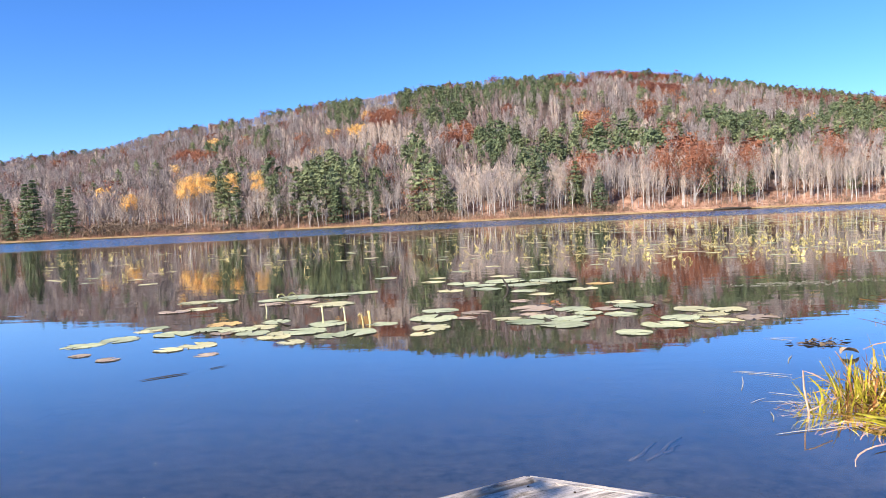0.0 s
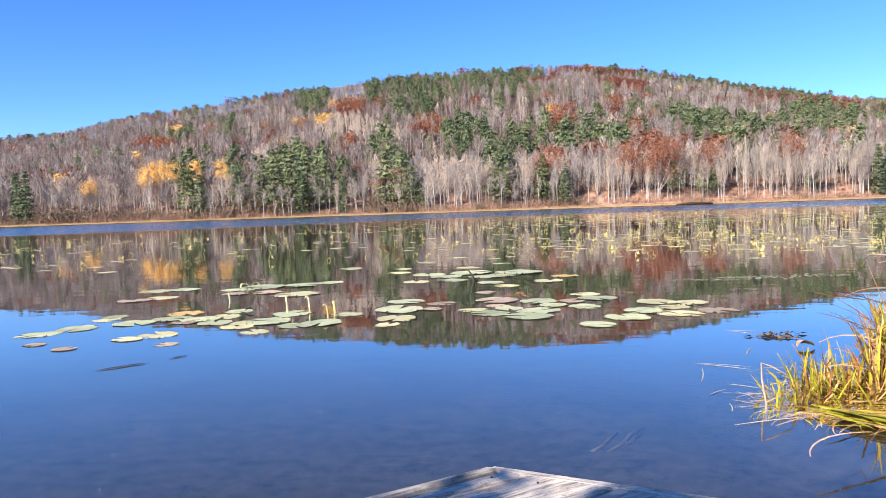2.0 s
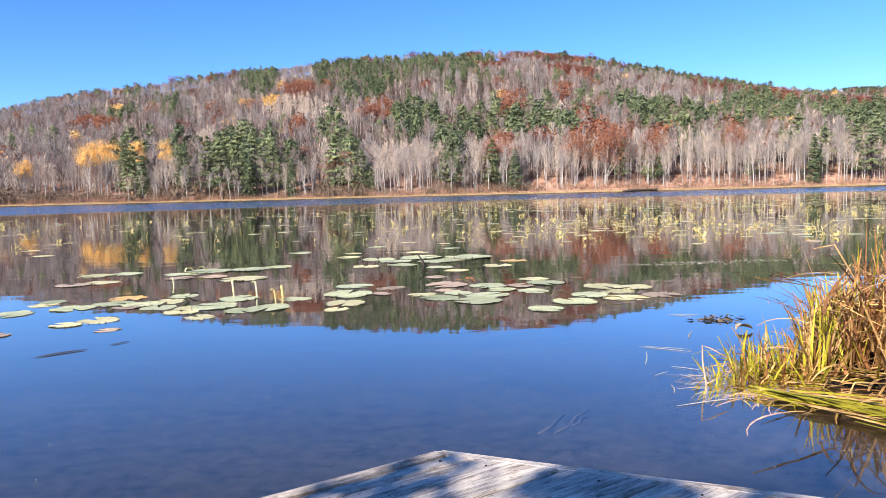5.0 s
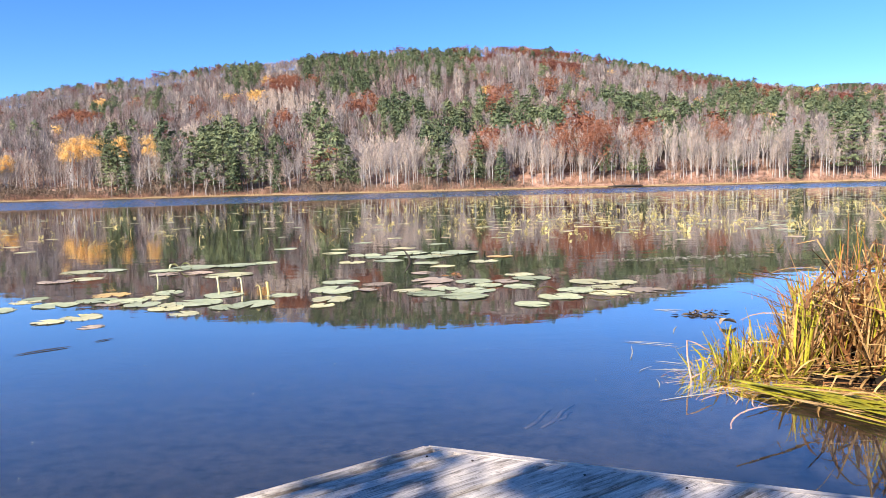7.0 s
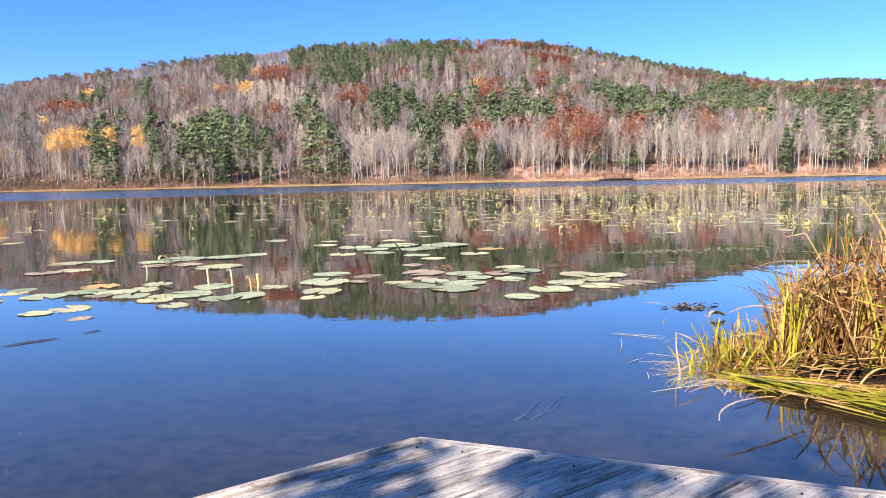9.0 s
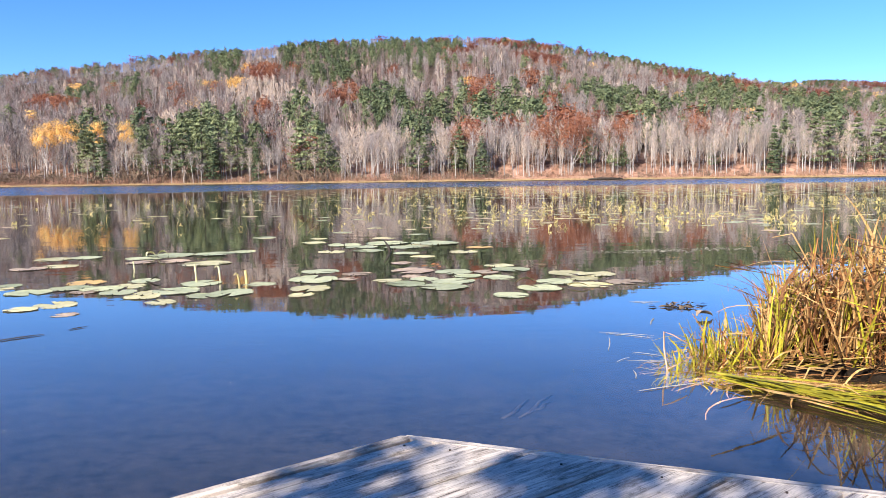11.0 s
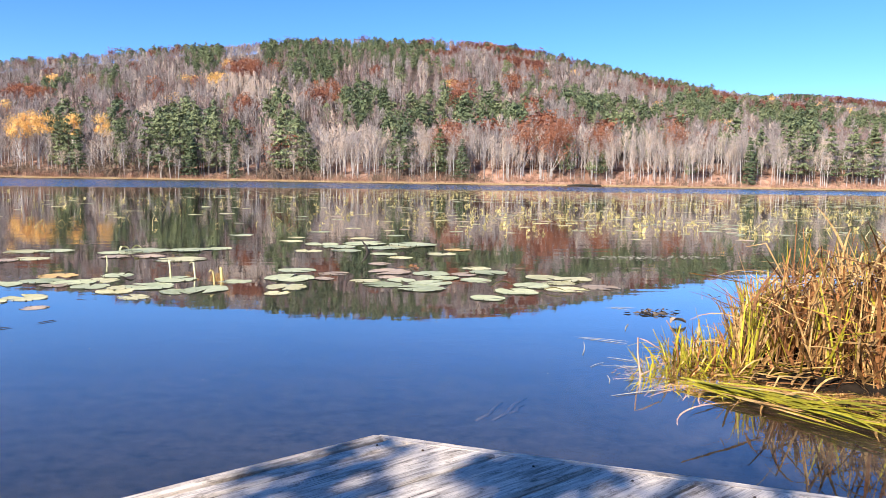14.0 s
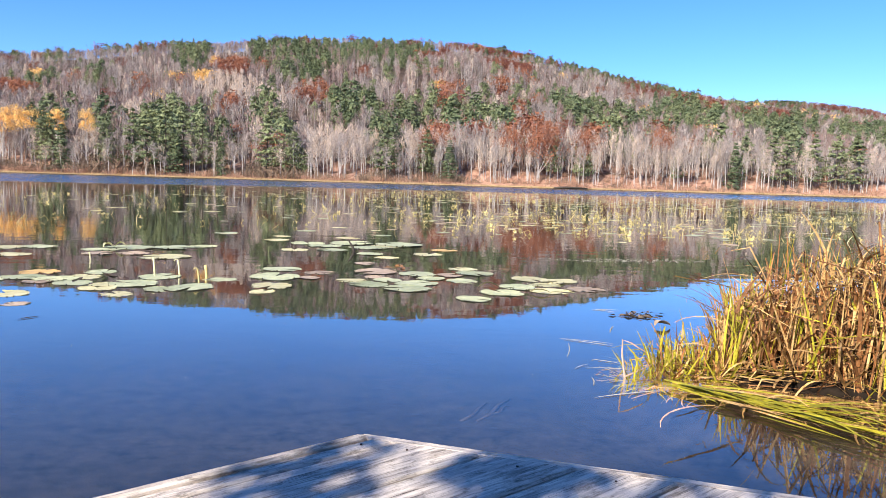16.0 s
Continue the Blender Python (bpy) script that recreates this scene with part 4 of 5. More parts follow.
for _ in range(110):
    y = rnd(10.8, 24)
    u = rnd(-60, 150) if random.random() < 0.8 else rnd(-150, -20)
    if noise.noise((along(u, y) * 0.35, y * 0.5, 6)) > -0.05:
        far_pads.append((random.choice(pad_arrays), np.array(placed(along(u, y), y, 0.0, rnd(0, 6.28), rnd(0.2, 0.42)))))
for _ in range(4200):
    y = 32 + 78 * random.random()
    u = rnd(-60, 145)
    if random.random() < 0.25 + 0.75 * smooth(-30, 40, u):
        far_pads.append((random.choice(pad_arrays), np.array(placed(along(u, y), y, 0.0, rnd(0, 6.28), rnd(0.25, 0.5)))))
for ob, arr in stalk_kinds:
    if ob.name not in first:
        ob.matrix_basis = placed(rnd(0, 8), rnd(18, 26), 0, 0, 1)
# the ones that stand out: clumps of curled leaves and tall bent stalks
leafy = [ob for ob, arr in stalk_kinds if len(ob.children) > 1 and ob.name in first]
bent = [ob for ob, arr in stalk_kinds if len(ob.children) == 1 and ob.name in first]
for x, y, size in ((6.73, 13.60, 1.04), (6.78, 13.71, 0.75), (6.02, 14.95, 0.58), (5.01, 14.91, 0.75), (11.01, 17.81, 1.01), (11.14, 18.29, 1.10), (13.53, 21.03, 1.27), (-2.65, 22.26, 1.02), (6.74, 15.75, 0.67), (7.34, 20.66, 0.76)):
    ob = random.choice(leafy)
    copy_thing(ob, placed(x, y, 0, rnd(0, 6.28), size, 0.1) @ Matrix.Diagonal((*(1 / k for k in ob.scale), 1)))
for x, y, size in ((4.38, 15.27, 0.68), (4.59, 15.23, 0.62), (-9.04, 20.64, 0.69), (-6.13, 16.10, 0.62), (-6.17, 16.43, 0.53), (-7.37, 22.74, 0.80), (-7.12, 22.64, 0.64), (-8.73, 17.37, 0.53), (-5.86, 19.20, 0.74), (-5.59, 19.40, 0.64)):
    ob = random.choice(bent)
    copy_thing(ob, placed(x, y, 0, rnd(0, 6.28), size, 0.1) @ Matrix.Diagonal((*(1 / k for k in ob.scale), 1)))
tagged(joined("stalk_field", far_stalks, [STALK, STALK]), "dense far field of withered yellow lily stalks", "lily stalks", kind="stuff")
tagged(joined("pad_field", far_pads, [PAD_GREEN, PAD_YELLOW, PAD_BROWN]), "scattered green and yellow lily pads across the pond", "lily pads", kind="stuff")

# stems that stand among the near pads
random.seed(31)
for x, y, h, hook in ((-2.158, 6.765, 0.171, 0), (-1.950, 6.817, 0.140, 1), (-1.679, 6.463, 0.107, 2), (-1.683, 6.750, 0.107, 3), (-3.176, 7.866, 0.086, 0)):
    g = Geo()
    pts = [Vector((0, 0, -0.3)), Vector((0, 0, 0)), Vector((-0.005, 0, h * 0.6)), Vector((-0.012, 0, h))]
    if hook in (1, 2):
        pts += [Vector((-0.03, 0, h + 0.012)), Vector((-0.05, 0, h - 0.01))]
    thick = 1.5 if hook == 3 else 1.0
    g.tube(pts, [0.009 * thick] * 3 + [0.0095 * thick] + [0.008, 0.005][: len(pts) - 4], 7, cap=True)
    ob = tagged(new("cut_stem", g.mesh("cut_stem", [PALE_STALK if hook < 2 else STALK], True)), "pale broken lily stem standing out of the water", "lily stem", "broken stems")
    ob.location = (x, y, 0)
g = Geo()
g.tube([Vector((0.05, 0, -0.15)), Vector((0.02, 0, 0)), Vector((0.0, 0, 0.06)), Vector((-0.06, 0.02, 0.15))], [0.02, 0.022, 0.018, 0.006], 6, cap=True)
stick = tagged(new("stick", g.mesh("stick", [MUDDY], True)), "dark broken stick poking out among lily pads", "stick")
stick.location = (-0.483, 9.450, 0)


def curled_leaf(name, mat, label, at, turn, length, width, lift):
    """A small leaf arched over the water, its edges rolled up."""
    g, rows = Geo(), []
    for i in range(9):
        q = i / 8
        c = Vector(((q - 0.5) * length, 0.02 * math.sin(q * 5), 0.012 + lift * math.sin(q * 3.14) ** 0.8))
        w = width * math.sin(0.25 + q * 2.75)
        rows.append(len(g.v))
        g.v.extend([tuple(c + Vector((0, -w, w * 0.8))), tuple(c), tuple(c + Vector((0, w, w * 0.5)))])
    for a, b in zip(rows, rows[1:]):
        g.f += [(a, a + 1, b + 1, b), (a + 1, a + 2, b + 2, b + 1)]
        g.m += [0, 0]
    ob = tagged(new(name, g.mesh(name, [mat], True)), label, "leaf")
    ob.matrix_basis = Matrix.Translation(at) @ Matrix.Rotation(turn, 4, "Z")


curled_leaf("curled_leaf", STALK, "bright yellow curled leaf resting on lily pads", (0.906, 6.334, 0), -0.1, 0.2, 0.02, 0.035)
curled_leaf("curled_leaf", STALK, "bright yellow curled leaf resting on lily pads", (1.323, 6.085, 0), -0.3, 0.2, 0.014, 0.02)
curled_leaf("curled_leaf", PALE_STALK, "pale dry curled leaf resting on lily pads", (-3.304, 9.092, 0), 0.2, 0.16, 0.03, 0.06)
curled_leaf("curled_leaf", PALE_STALK, "pale dry curled leaf resting on lily pads", (-3.489, 9.155, 0), 1.0, 0.12, 0.03, 0.04)
curled_leaf("curled_leaf", MUDDY, "dark rotting curled leaf among lily pads", (-2.570, 6.874, 0), 0.0, 0.12, 0.02, 0.02)
curled_leaf("curled_leaf", PAD_BROWN, "brown curled leaf afloat beside the sedge", (1.859, 4.682, 0), 0.3, 0.11, 0.03, 0.016)

# ---- dock ----
def deck_material():
    """Sun-bleached boards: grain along x, dark checks and grey lichen."""
    m, t, p = nodes_of("bleached_deck_wood")
    grain = noise_of(t, 6.0, 8.0, 0.7, stretch=(0.9, 14.0, 4.0), local=True)
    blot = noise_of(t, 5.0, 4.0, 0.6, local=True)
    colour = ramp(t, grain.outputs["Fac"], ((0.30, (0.07, 0.06, 0.052)), (0.42, (0.56, 0.485, 0.425)), (0.58, (0.88, 0.785, 0.70)))).outputs["Color"]
    crack = noise_of(t, 5.0, 5.0, 0.75, stretch=(0.5, 42.0, 6.0), local=True)
    split = ramp(t, crack.outputs["Fac"], ((0.34, (0.16, 0.14, 0.12)), (0.43, (1, 1, 1)))).outputs["Color"]
    colour = mixed(t, 1.0, colour, split, "MULTIPLY")
    stain = ramp(t, noise_of(t, 8.0, 7.0, 0.75, stretch=(0.45, 1.6, 1.0), local=True).outputs["Fac"], ((0.36, (0.30, 0.27, 0.24)), (0.47, (1, 1, 1)))).outputs["Color"]
    colour = mixed(t, 0.7, colour, stain, "MULTIPLY")
    speck = ramp(t, noise_of(t, 70.0, 5.0, 0.7, stretch=(0.35, 1.0, 1.0), local=True).outputs["Fac"], ((0.36, (0.30, 0.28, 0.26)), (0.47, (1, 1, 1)))).outputs["Color"]
    colour = mixed(t, 0.65, colour, speck, "MULTIPLY")
    grey = ramp(t, blot.outputs["Fac"], ((0.35, (0.75, 0.74, 0.74)), (0.65, (1.05, 1.0, 0.95)))).outputs["Color"]
    colour = mixed(t, 1.0, colour, grey, "MULTIPLY")
    t.links.new(colour, p.inputs["Base Color"])
    p.inputs["Roughness"].default_value = 0.85
    p.inputs["Specular IOR Level"].default_value = 0.2
    b = add(t, "ShaderNodeBump", Strength=0.6, Distance=0.006)
    t.links.new(grain.outputs["Fac"], b.inputs["Height"])
    t.links.new(b.outputs["Normal"], p.inputs["Normal"])
    return m


DECK = deck_material()
CORNER = Vector((-0.043, 1.683))
ALONG, ACROSS = Vector((0.811, 0.585)), Vector((0.585, -0.811))
EDGE = Vector((0.931, -0.365))
TOP = 0.33
random.seed(41)
dock = tagged(new("dock"), "sun-bleached grey wooden dock over the water", "dock")
dock.matrix_basis = Matrix.Translation((CORNER.x, CORNER.y, TOP)) @ Matrix.Rotation(math.atan2(ALONG.y, ALONG.x), 4, "Z")
# in the dock's own axes: x along the boards, -y across them; the far edge slants
slant = EDGE.dot(ALONG) / EDGE.dot(ACROSS)


def board(name, a, b, x0, thick=0.038, drop=0.0, slanted=True):
    """A board from a to b across, reaching from x0 to the slanting far edge; worn, slightly uneven long edges."""
    g, n = Geo(), 24
    rows = []
    for i in range(n + 1):
        f = i / n
        ring = []
        for side, edge in ((-1, a), (1, b)):
            e = edge + (0.0022 * noise.noise((f * 9, edge * 5, 1)))
            x = x0 + (e * slant - 0.0325 - x0) * f if slanted else x0 * (1 - f)
            for z, inset in ((-thick, 0), (-0.005, 0), (0.0, 0.005)):
                ring.append((x, -(e - side * inset), z - drop + 0.0015 * noise.noise((f * 5, edge * 3, 4))))
        rows.append([len(g.v) + k for k in range(6)])
        g.v.extend(ring)
    order = (0, 1, 2, 5, 4, 3)
    for r, s in zip(rows, rows[1:]):
        for k in range(6):
            k2 = (k + 1) % 6
            g.f.append((r[order[k]], r[order[k2]], s[order[k2]], s[order[k]]))
            g.m.append(0)
    for r in (rows[0], rows[-1]):
        g.f.append(tuple(r[k] for k in order))
        g.m.append(0)
    return part(name, g, DECK, dock)


edges = [0.0, 0.035, 0.087] + [0.087 + 0.179 * k for k in range(1, 10)]
for k, (a, b) in enumerate(zip(edges, edges[1:])):
    board("plank" if k else "edge_strip", a + 0.0045, b - 0.0045, -3.9, drop=0.0 if k else -0.006)
NAIL = surface("rusty_nail", (0.03, 0.02, 0.015), (0.10, 0.06, 0.04), 40.0, 90.0, 0.6, 0)
for k, (a, b) in enumerate(zip(edges[1:], edges[2:])):
    for f in (rnd(0.25, 0.75),):
        e = a + (b - a) * f
        g = Geo()
        x = e * slant - 0.085 + rnd(-0.006, 0.006)
        g.tube([Vector((x, -e, -0.01)), Vector((x, -e, 0.0025))], [0.0028, 0.0028], 8, cap=True)
        part("nail", g, NAIL, dock, "rusty nail head")
# the rim board nailed along the far edge
g = Geo()
ex, ey = EDGE.dot(ALONG), -EDGE.dot(ACROSS)
L = 1.9
rim_n = Vector((0, 1, 0)) if ey < 0 else Vector((0, -1, 0))
n = 14
prev = None
for i in range(n + 1):
    c = Vector((L * i / n, 0, 0))
    zt = 0.001 + 0.002 * noise.noise((i * 0.7, 0, 2))
    ring = [c + Vector((0, 0, -0.12)), c + Vector((0, 0, zt - 0.008)), c - rim_n * 0.007 + Vector((0, 0, zt)), c - rim_n * 0.029 + Vector((0, 0, zt)), c - rim_n * 0.03 + Vector((0, 0, -0.12))]
    now = [len(g.v) + k for k in range(5)]
    g.v.extend(tuple(p) for p in ring)
    if prev:
        for k in range(5):
            g.f.append((prev[k], prev[(k + 1) % 5], now[(k + 1) % 5], now[k]))
            g.m.append(0)
    else:
        g.f.append(tuple(now)[::-1])
        g.m.append(0)
    prev = now
g.f.append(tuple(prev))
g.m.append(0)
rim = part("rim_board", g, DECK, dock)
rim.rotation_euler = (0, 0, math.atan2(ey, ex))
for x, yy in ((-0.25, -0.12), (-0.5, -1.2), (-2.2, -0.2), (-2.2, -1.5), (-3.7, -0.2), (-3.7, -1.5)):
    g = Geo()
    g.tube([Vector((x, yy, -1.1)), Vector((x, yy, -0.045))], [0.06, 0.06], 10, cap=True)
    part("post", g, MUDDY, dock)

# ---- sedge clump ----
TAN_BLADE = surface("dry_tan_blade", (0.20, 0.10, 0.031), (0.76, 0.475, 0.195), 12.0, 60.0, 0.7, 0.2, 0.002, "both", 0.45, through_light=0.05)
GREEN_BLADE = surface("yellow_green_blade", (0.14, 0.138, 0.012), (0.60, 0.495, 0.043), 10.0, 60.0, 0.5, 0.15, 0.002, "both", 0.35, through_light=0.08)
BROWN_BLADE = surface("dark_brown_blade", (0.06, 0.024, 0.009), (0.44, 0.19, 0.066), 12.0, 60.0, 0.7, 0.2, 0.002, "both", 0.45, through_light=0.03)


def blade_geo(kind):
    """A long leaf one unit high, creased along its middle: upright, bowed or folded over."""
    g, n = Geo(), 7
    p, d = Vector((0, 0, -0.03)), Vector((rnd(-0.12, 0.12), 0, 1)).normalized()
    bend = {"upright": rnd(-0.03, 0.05), "bowed": rnd(0.1, 0.26), "folded": rnd(-0.02, 0.06)}[kind]
    kink, spin = random.randint(3, 6), rnd(-1.2, 1.2)
    width = rnd(0.0065, 0.0135)
    rows = []
    wander, blunt = rnd(-0.03, 0.03), rnd(0.45, 1.0)
    for i in range(n + 1):
        f = i / n
        w = width * (1 - blunt * f ** 3.2) * (0.75 + 0.25 * min(1, f * 4)) + 0.0006
        side = Vector((0, 1, 0))
        out = d.cross(side)
        twist = spin * f
        s = side * math.cos(twist) + out * math.sin(twist)
        rows.append(len(g.v))
        g.v.extend([tuple(p - s * w), tuple(p + out * w * 0.35), tuple(p + s * w)])
        turn = bend + (rnd(0.8, 2.4) if kind == "folded" and i == kink else 0)
        d = (Matrix.Rotation(turn, 3, "Y") @ d + Vector((0, wander, 0))).normalized()
        p = p + d * (1.0 / n)
    for a, b in zip(rows, rows[1:]):
        g.f += [(a, a + 1, b + 1, b), (a + 1, a + 2, b + 2, b + 1)]
        g.m += [0, 0]
    return g


random.seed(53)
blades = {}
for tone, mat, kinds in (("tan", TAN_BLADE, ("upright", "bowed", "folded", "bowed", "folded", "upright", "folded", "bowed")), ("green", GREEN_BLADE, ("upright", "bowed", "upright", "bowed", "folded", "upright")), ("brown", BROWN_BLADE, ("upright", "folded", "bowed", "folded"))):
    blades[tone] = []
    for kind in kinds:
        g = blade_geo(kind)
        blades[tone].append((g.mesh("blade", [mat], True), g.arrays()))
clump = tagged(new("sedge_clump"), "thick clump of dry tan and yellow-green sedge in the shallows", "sedge")
clump.location = (2.4, 3.7, 0)
NUDGE = Matrix.Translation((0.02, 0.038, 0))
rest = {"tan": [], "green": [], "brown": []}
made = [0]


def clump_height(x, y):
    """How tall the blades stand: a low tangle at the open-water side, then the tall stand."""
    u = x * 3.5 / y
    return 0.20 + 0.27 * smooth(1.645, 1.72, u) + 0.15 * smooth(1.85, 2.2, u) + 0.12 * smooth(2.2, 2.7, u)


def clump_front(x):
    """The edge of the clump towards the dock."""
    return 3.42 - 0.36 * smooth(1.72, 2.3, x)


def plant(x, y, tone, high, lean, way, up=0.0, shape=None):
    me, arr = random.choice(blades[tone]) if shape is None else blades[tone][shape]
    m = Matrix.Translation((x, y, min(max(ground_z(x, y), -0.12), 0.01) + up)) @ Matrix.Rotation(way, 4, "Z") @ Matrix.Rotation(lean, 4, "Y") @ Matrix.Rotation(rnd(-0.15, 0.15), 4, "X") @ Matrix.Diagonal((high, rnd(0.4, 0.86), high, 1))
    if made[0] < 300 and y < 3.75 and random.random() < 0.5:
        made[0] += 1
        ob = new("blade", me)
        ob.parent = clump
        ob.matrix_basis = Matrix.Translation(-clump.location) @ NUDGE @ m
    else:
        rest[tone].append((arr, np.array(m)))


# the dry stand, with a tuft of yellow-green at its outer corner
planted = 0
while planted < 2300:
    x, y = rnd(1.62, 3.7), 2.95 + 2.05 * random.random() ** 1.35
    u = x * 3.5 / y
    if y < clump_front(x) or u < 1.665 or y > 3.6 + (x - 1.3) * 1.1:
        continue
    planted += 1
    tuft = math.exp(-(((u - 1.79) / 0.10) ** 2)) * (y < 4.0) + 0.5 * (noise.noise((x * 3, y * 3, 0)) > 0.35)
    roll = random.random()
    tone = "green" if roll < 0.06 + 0.66 * tuft else "tan" if random.random() < 0.52 else "brown"
    lean = abs(random.gauss(0.0, 0.13)) if random.random() < 0.70 else abs(random.gauss(0.0, 0.6))
    lean *= 0.35 + 0.65 * smooth(1.72, 1.95, u)
    plant(x, y, tone, clump_height(x, y) * rnd(0.62, 1.06), min(lean, 1.3), rnd(0, 6.28), 0.0, 0 if u < 1.86 and random.random() < 0.85 else None)
# broken leaves caught across the others
for _ in range(360):
    y = rnd(3.2, 4.3)
    x = rnd(1.70, 2.9) * y / 3.5
    if y > clump_front(x):
        plant(x, y, "tan" if random.random() < 0.6 else "brown", rnd(0.2, 0.5), rnd(0.5, 1.5), rnd(0, 6.28), rnd(0.1, 0.85) * clump_height(x, y))
# the low tangle between the stand and open water
for _ in range(500):
    u = 1.24 + 0.50 * random.random() ** 0.8
    y = rnd(3.35, 3.65 + 0.5 * (u - 1.2))
    tone = "green" if random.random() < 0.62 else "tan" if random.random() < 0.55 else "brown"
    lean = rnd(0.05, 0.6) if random.random() < 0.5 else rnd(0.6, 1.4)
    plant(u * y / 3.5, y, tone, rnd(0.15, 0.29) + 0.06 * smooth(1.5, 1.75, u), lean, rnd(0, 6.28))
for _ in range(150):
    u, y = rnd(1.36, 1.70), rnd(3.4, 3.85)
    plant(u * y / 3.5, y, "green" if random.random() < 0.62 else "tan" if random.random() < 0.6 else "brown", rnd(0.22, 0.34), abs(random.gauss(0, 0.3)), rnd(0, 6.28))
# the sprawling green skirt, its leaves reaching out over the water
for _ in range(120):
    f = random.random()
    y = rnd(3.3, 3.62)
    way = math.pi + rnd(-0.9, 0.9) if random.random() < 0.7 else rnd(0, 6.28)
    plant((1.24 + 0.26 * f) * y / 3.5, y, "green" if random.random() < 0.7 else "tan" if random.random() < 0.7 else "brown", rnd(0.14, 0.30), rnd(0.3, 1.25), way)
# single tall leaves rising out of the tangle
for u, y, tone, high, lean, way, shape in ((1.47, 3.62, "brown", 0.40, 0.12, 3.0, 0), (1.50, 3.66, "brown", 0.37, 0.05, 3.3, 0), (1.55, 3.62, "green", 0.56, 0.02, 3.14, 1), (1.565, 3.6, "green", 0.44, 0.04, 0.4, 0), (1.595, 3.62, "green", 0.43, 0.06, 0.2, 2), (1.655, 3.66, "green", 0.50, 0.03, 0.0, 2), (1.66, 3.6, "tan", 0.42, 0.1, 0.3, 0), (1.70, 3.6, "tan", 0.40, 0.08, 2.9, 5), (1.69, 3.7, "brown", 0.48, 0.1, 2.6, 1), (1.43, 3.5, "green", 0.28, 0.1, 3.0, 0), (1.40, 3.46, "brown", 0.25, 0.2, 3.1, 0), (1.22, 3.6, "green", 0.2, 0.12, 0.0, 0), (1.235, 3.58, "brown", 0.2, 0.3, 0.0, 0)):
    plant(u * y / 3.5, y, tone, high, lean, way, 0.0, shape)
# short brown stubble among the stems, its dark colour standing for shade there
for _ in range(460):
    x = rnd(1.72, 2.9)
    plant(x, clump_front(x) + rnd(-0.05, 0.7), "brown", rnd(0.1, 0.3), abs(random.gauss(0, 0.6)), rnd(0, 6.28))
# tall dark leaves at the back
for _ in range(60):
    y = rnd(3.8, 4.9)
    x = rnd(1.92, 2.7) * y / 3.5
    plant(x, y, "green" if random.random() < 0.6 else "brown", rnd(0.62, 0.82), abs(random.gauss(0, 0.12)), rnd(0, 6.28), 0.0, 0)
# long leaves that have keeled over towards the dock
for _ in range(64):
    x = rnd(1.6, 2.75)
    tone = "tan" if random.random() < 0.55 else "green" if random.random() < 0.7 else "brown"
    plant(x, clump_front(x) + rnd(-0.04, 0.08), tone, rnd(0.22, 0.46), rnd(0.35, 1.15), -math.pi / 2 + rnd(-1.0, 1.0), 0.0, random.choice((0, 1)))
# leaves lying in a heap at the foot, over the mud
for _ in range(520):
    x = rnd(1.45, 2.9) if random.random() < 0.45 else rnd(1.45, 2.05)
    plant(x, clump_front(x) - 0.09 + random.gauss(0, 0.10), "tan" if random.random() < 0.72 else "brown" if random.random() < 0.4 else "green", rnd(0.15, 0.45), rnd(1.38, 1.56), rnd(-0.55, 0.35) + (0 if random.random() < 0.5 else math.pi), rnd(0.0, 0.045))
for tone, mat in (("tan", TAN_BLADE), ("green", GREEN_BLADE), ("brown", BROWN_BLADE)):
    ob = joined("foliage", rest[tone], [mat])
    ob.parent = clump
    ob.matrix_basis = Matrix.Translation(-clump.location) @ NUDGE
    tagged(ob, kind="stuff")

# fallen leaves that lie on the water in front of the clump
random.seed(59)
for k in range(78):
    f = random.random()
    g = Geo()
    start = Vector((1.32 + 0.43 * f, 3.25 - 0.50 * f, 0)) + Vector((0.68, 0.6, 0)) * random.gauss(0.0, 0.028 + 0.03 * f)
    d = Vector((0.6, -0.70 + random.gauss(0, 0.27), 0)).normalized()
    length, w = rnd(0.2, 0.62), rnd(0.006, 0.0125)
    rows = []
    curve = rnd(-0.45, 0.5)
    p = start.copy()
    for i in range(8):
        q = i / 7
        side = Vector((-d.y, d.x, 0))
        ww = w * (1 - q ** 3) * min(1, 0.5 + q * 3)
        z = 0.006 + 0.06 * math.sin(q * 3.1) * (k % 3 == 0) * f + 0.0005 * k
        rows.append(len(g.v))
        g.v.extend([tuple(p - side * ww + Vector((0, 0, z))), tuple(p + Vector((0, 0, z + ww * 0.4))), tuple(p + side * ww + Vector((0, 0, z)))])
        d = (Matrix.Rotation(curve / 7, 3, "Z") @ d).normalized()
        p = p + d * length / 7
    for a, b in zip(rows, rows[1:]):
        g.f += [(a, a + 1, b + 1, b), (a + 1, a + 2, b + 2, b + 1)]
        g.m += [0, 0]
    tone = GREEN_BLADE if k % 5 else TAN_BLADE
    tagged(new("fallen_blade", g.mesh("fallen_blade", [tone], True)), "yellow-green sedge leaf fallen flat on the water", "leaf", "fallen sedge leaves")

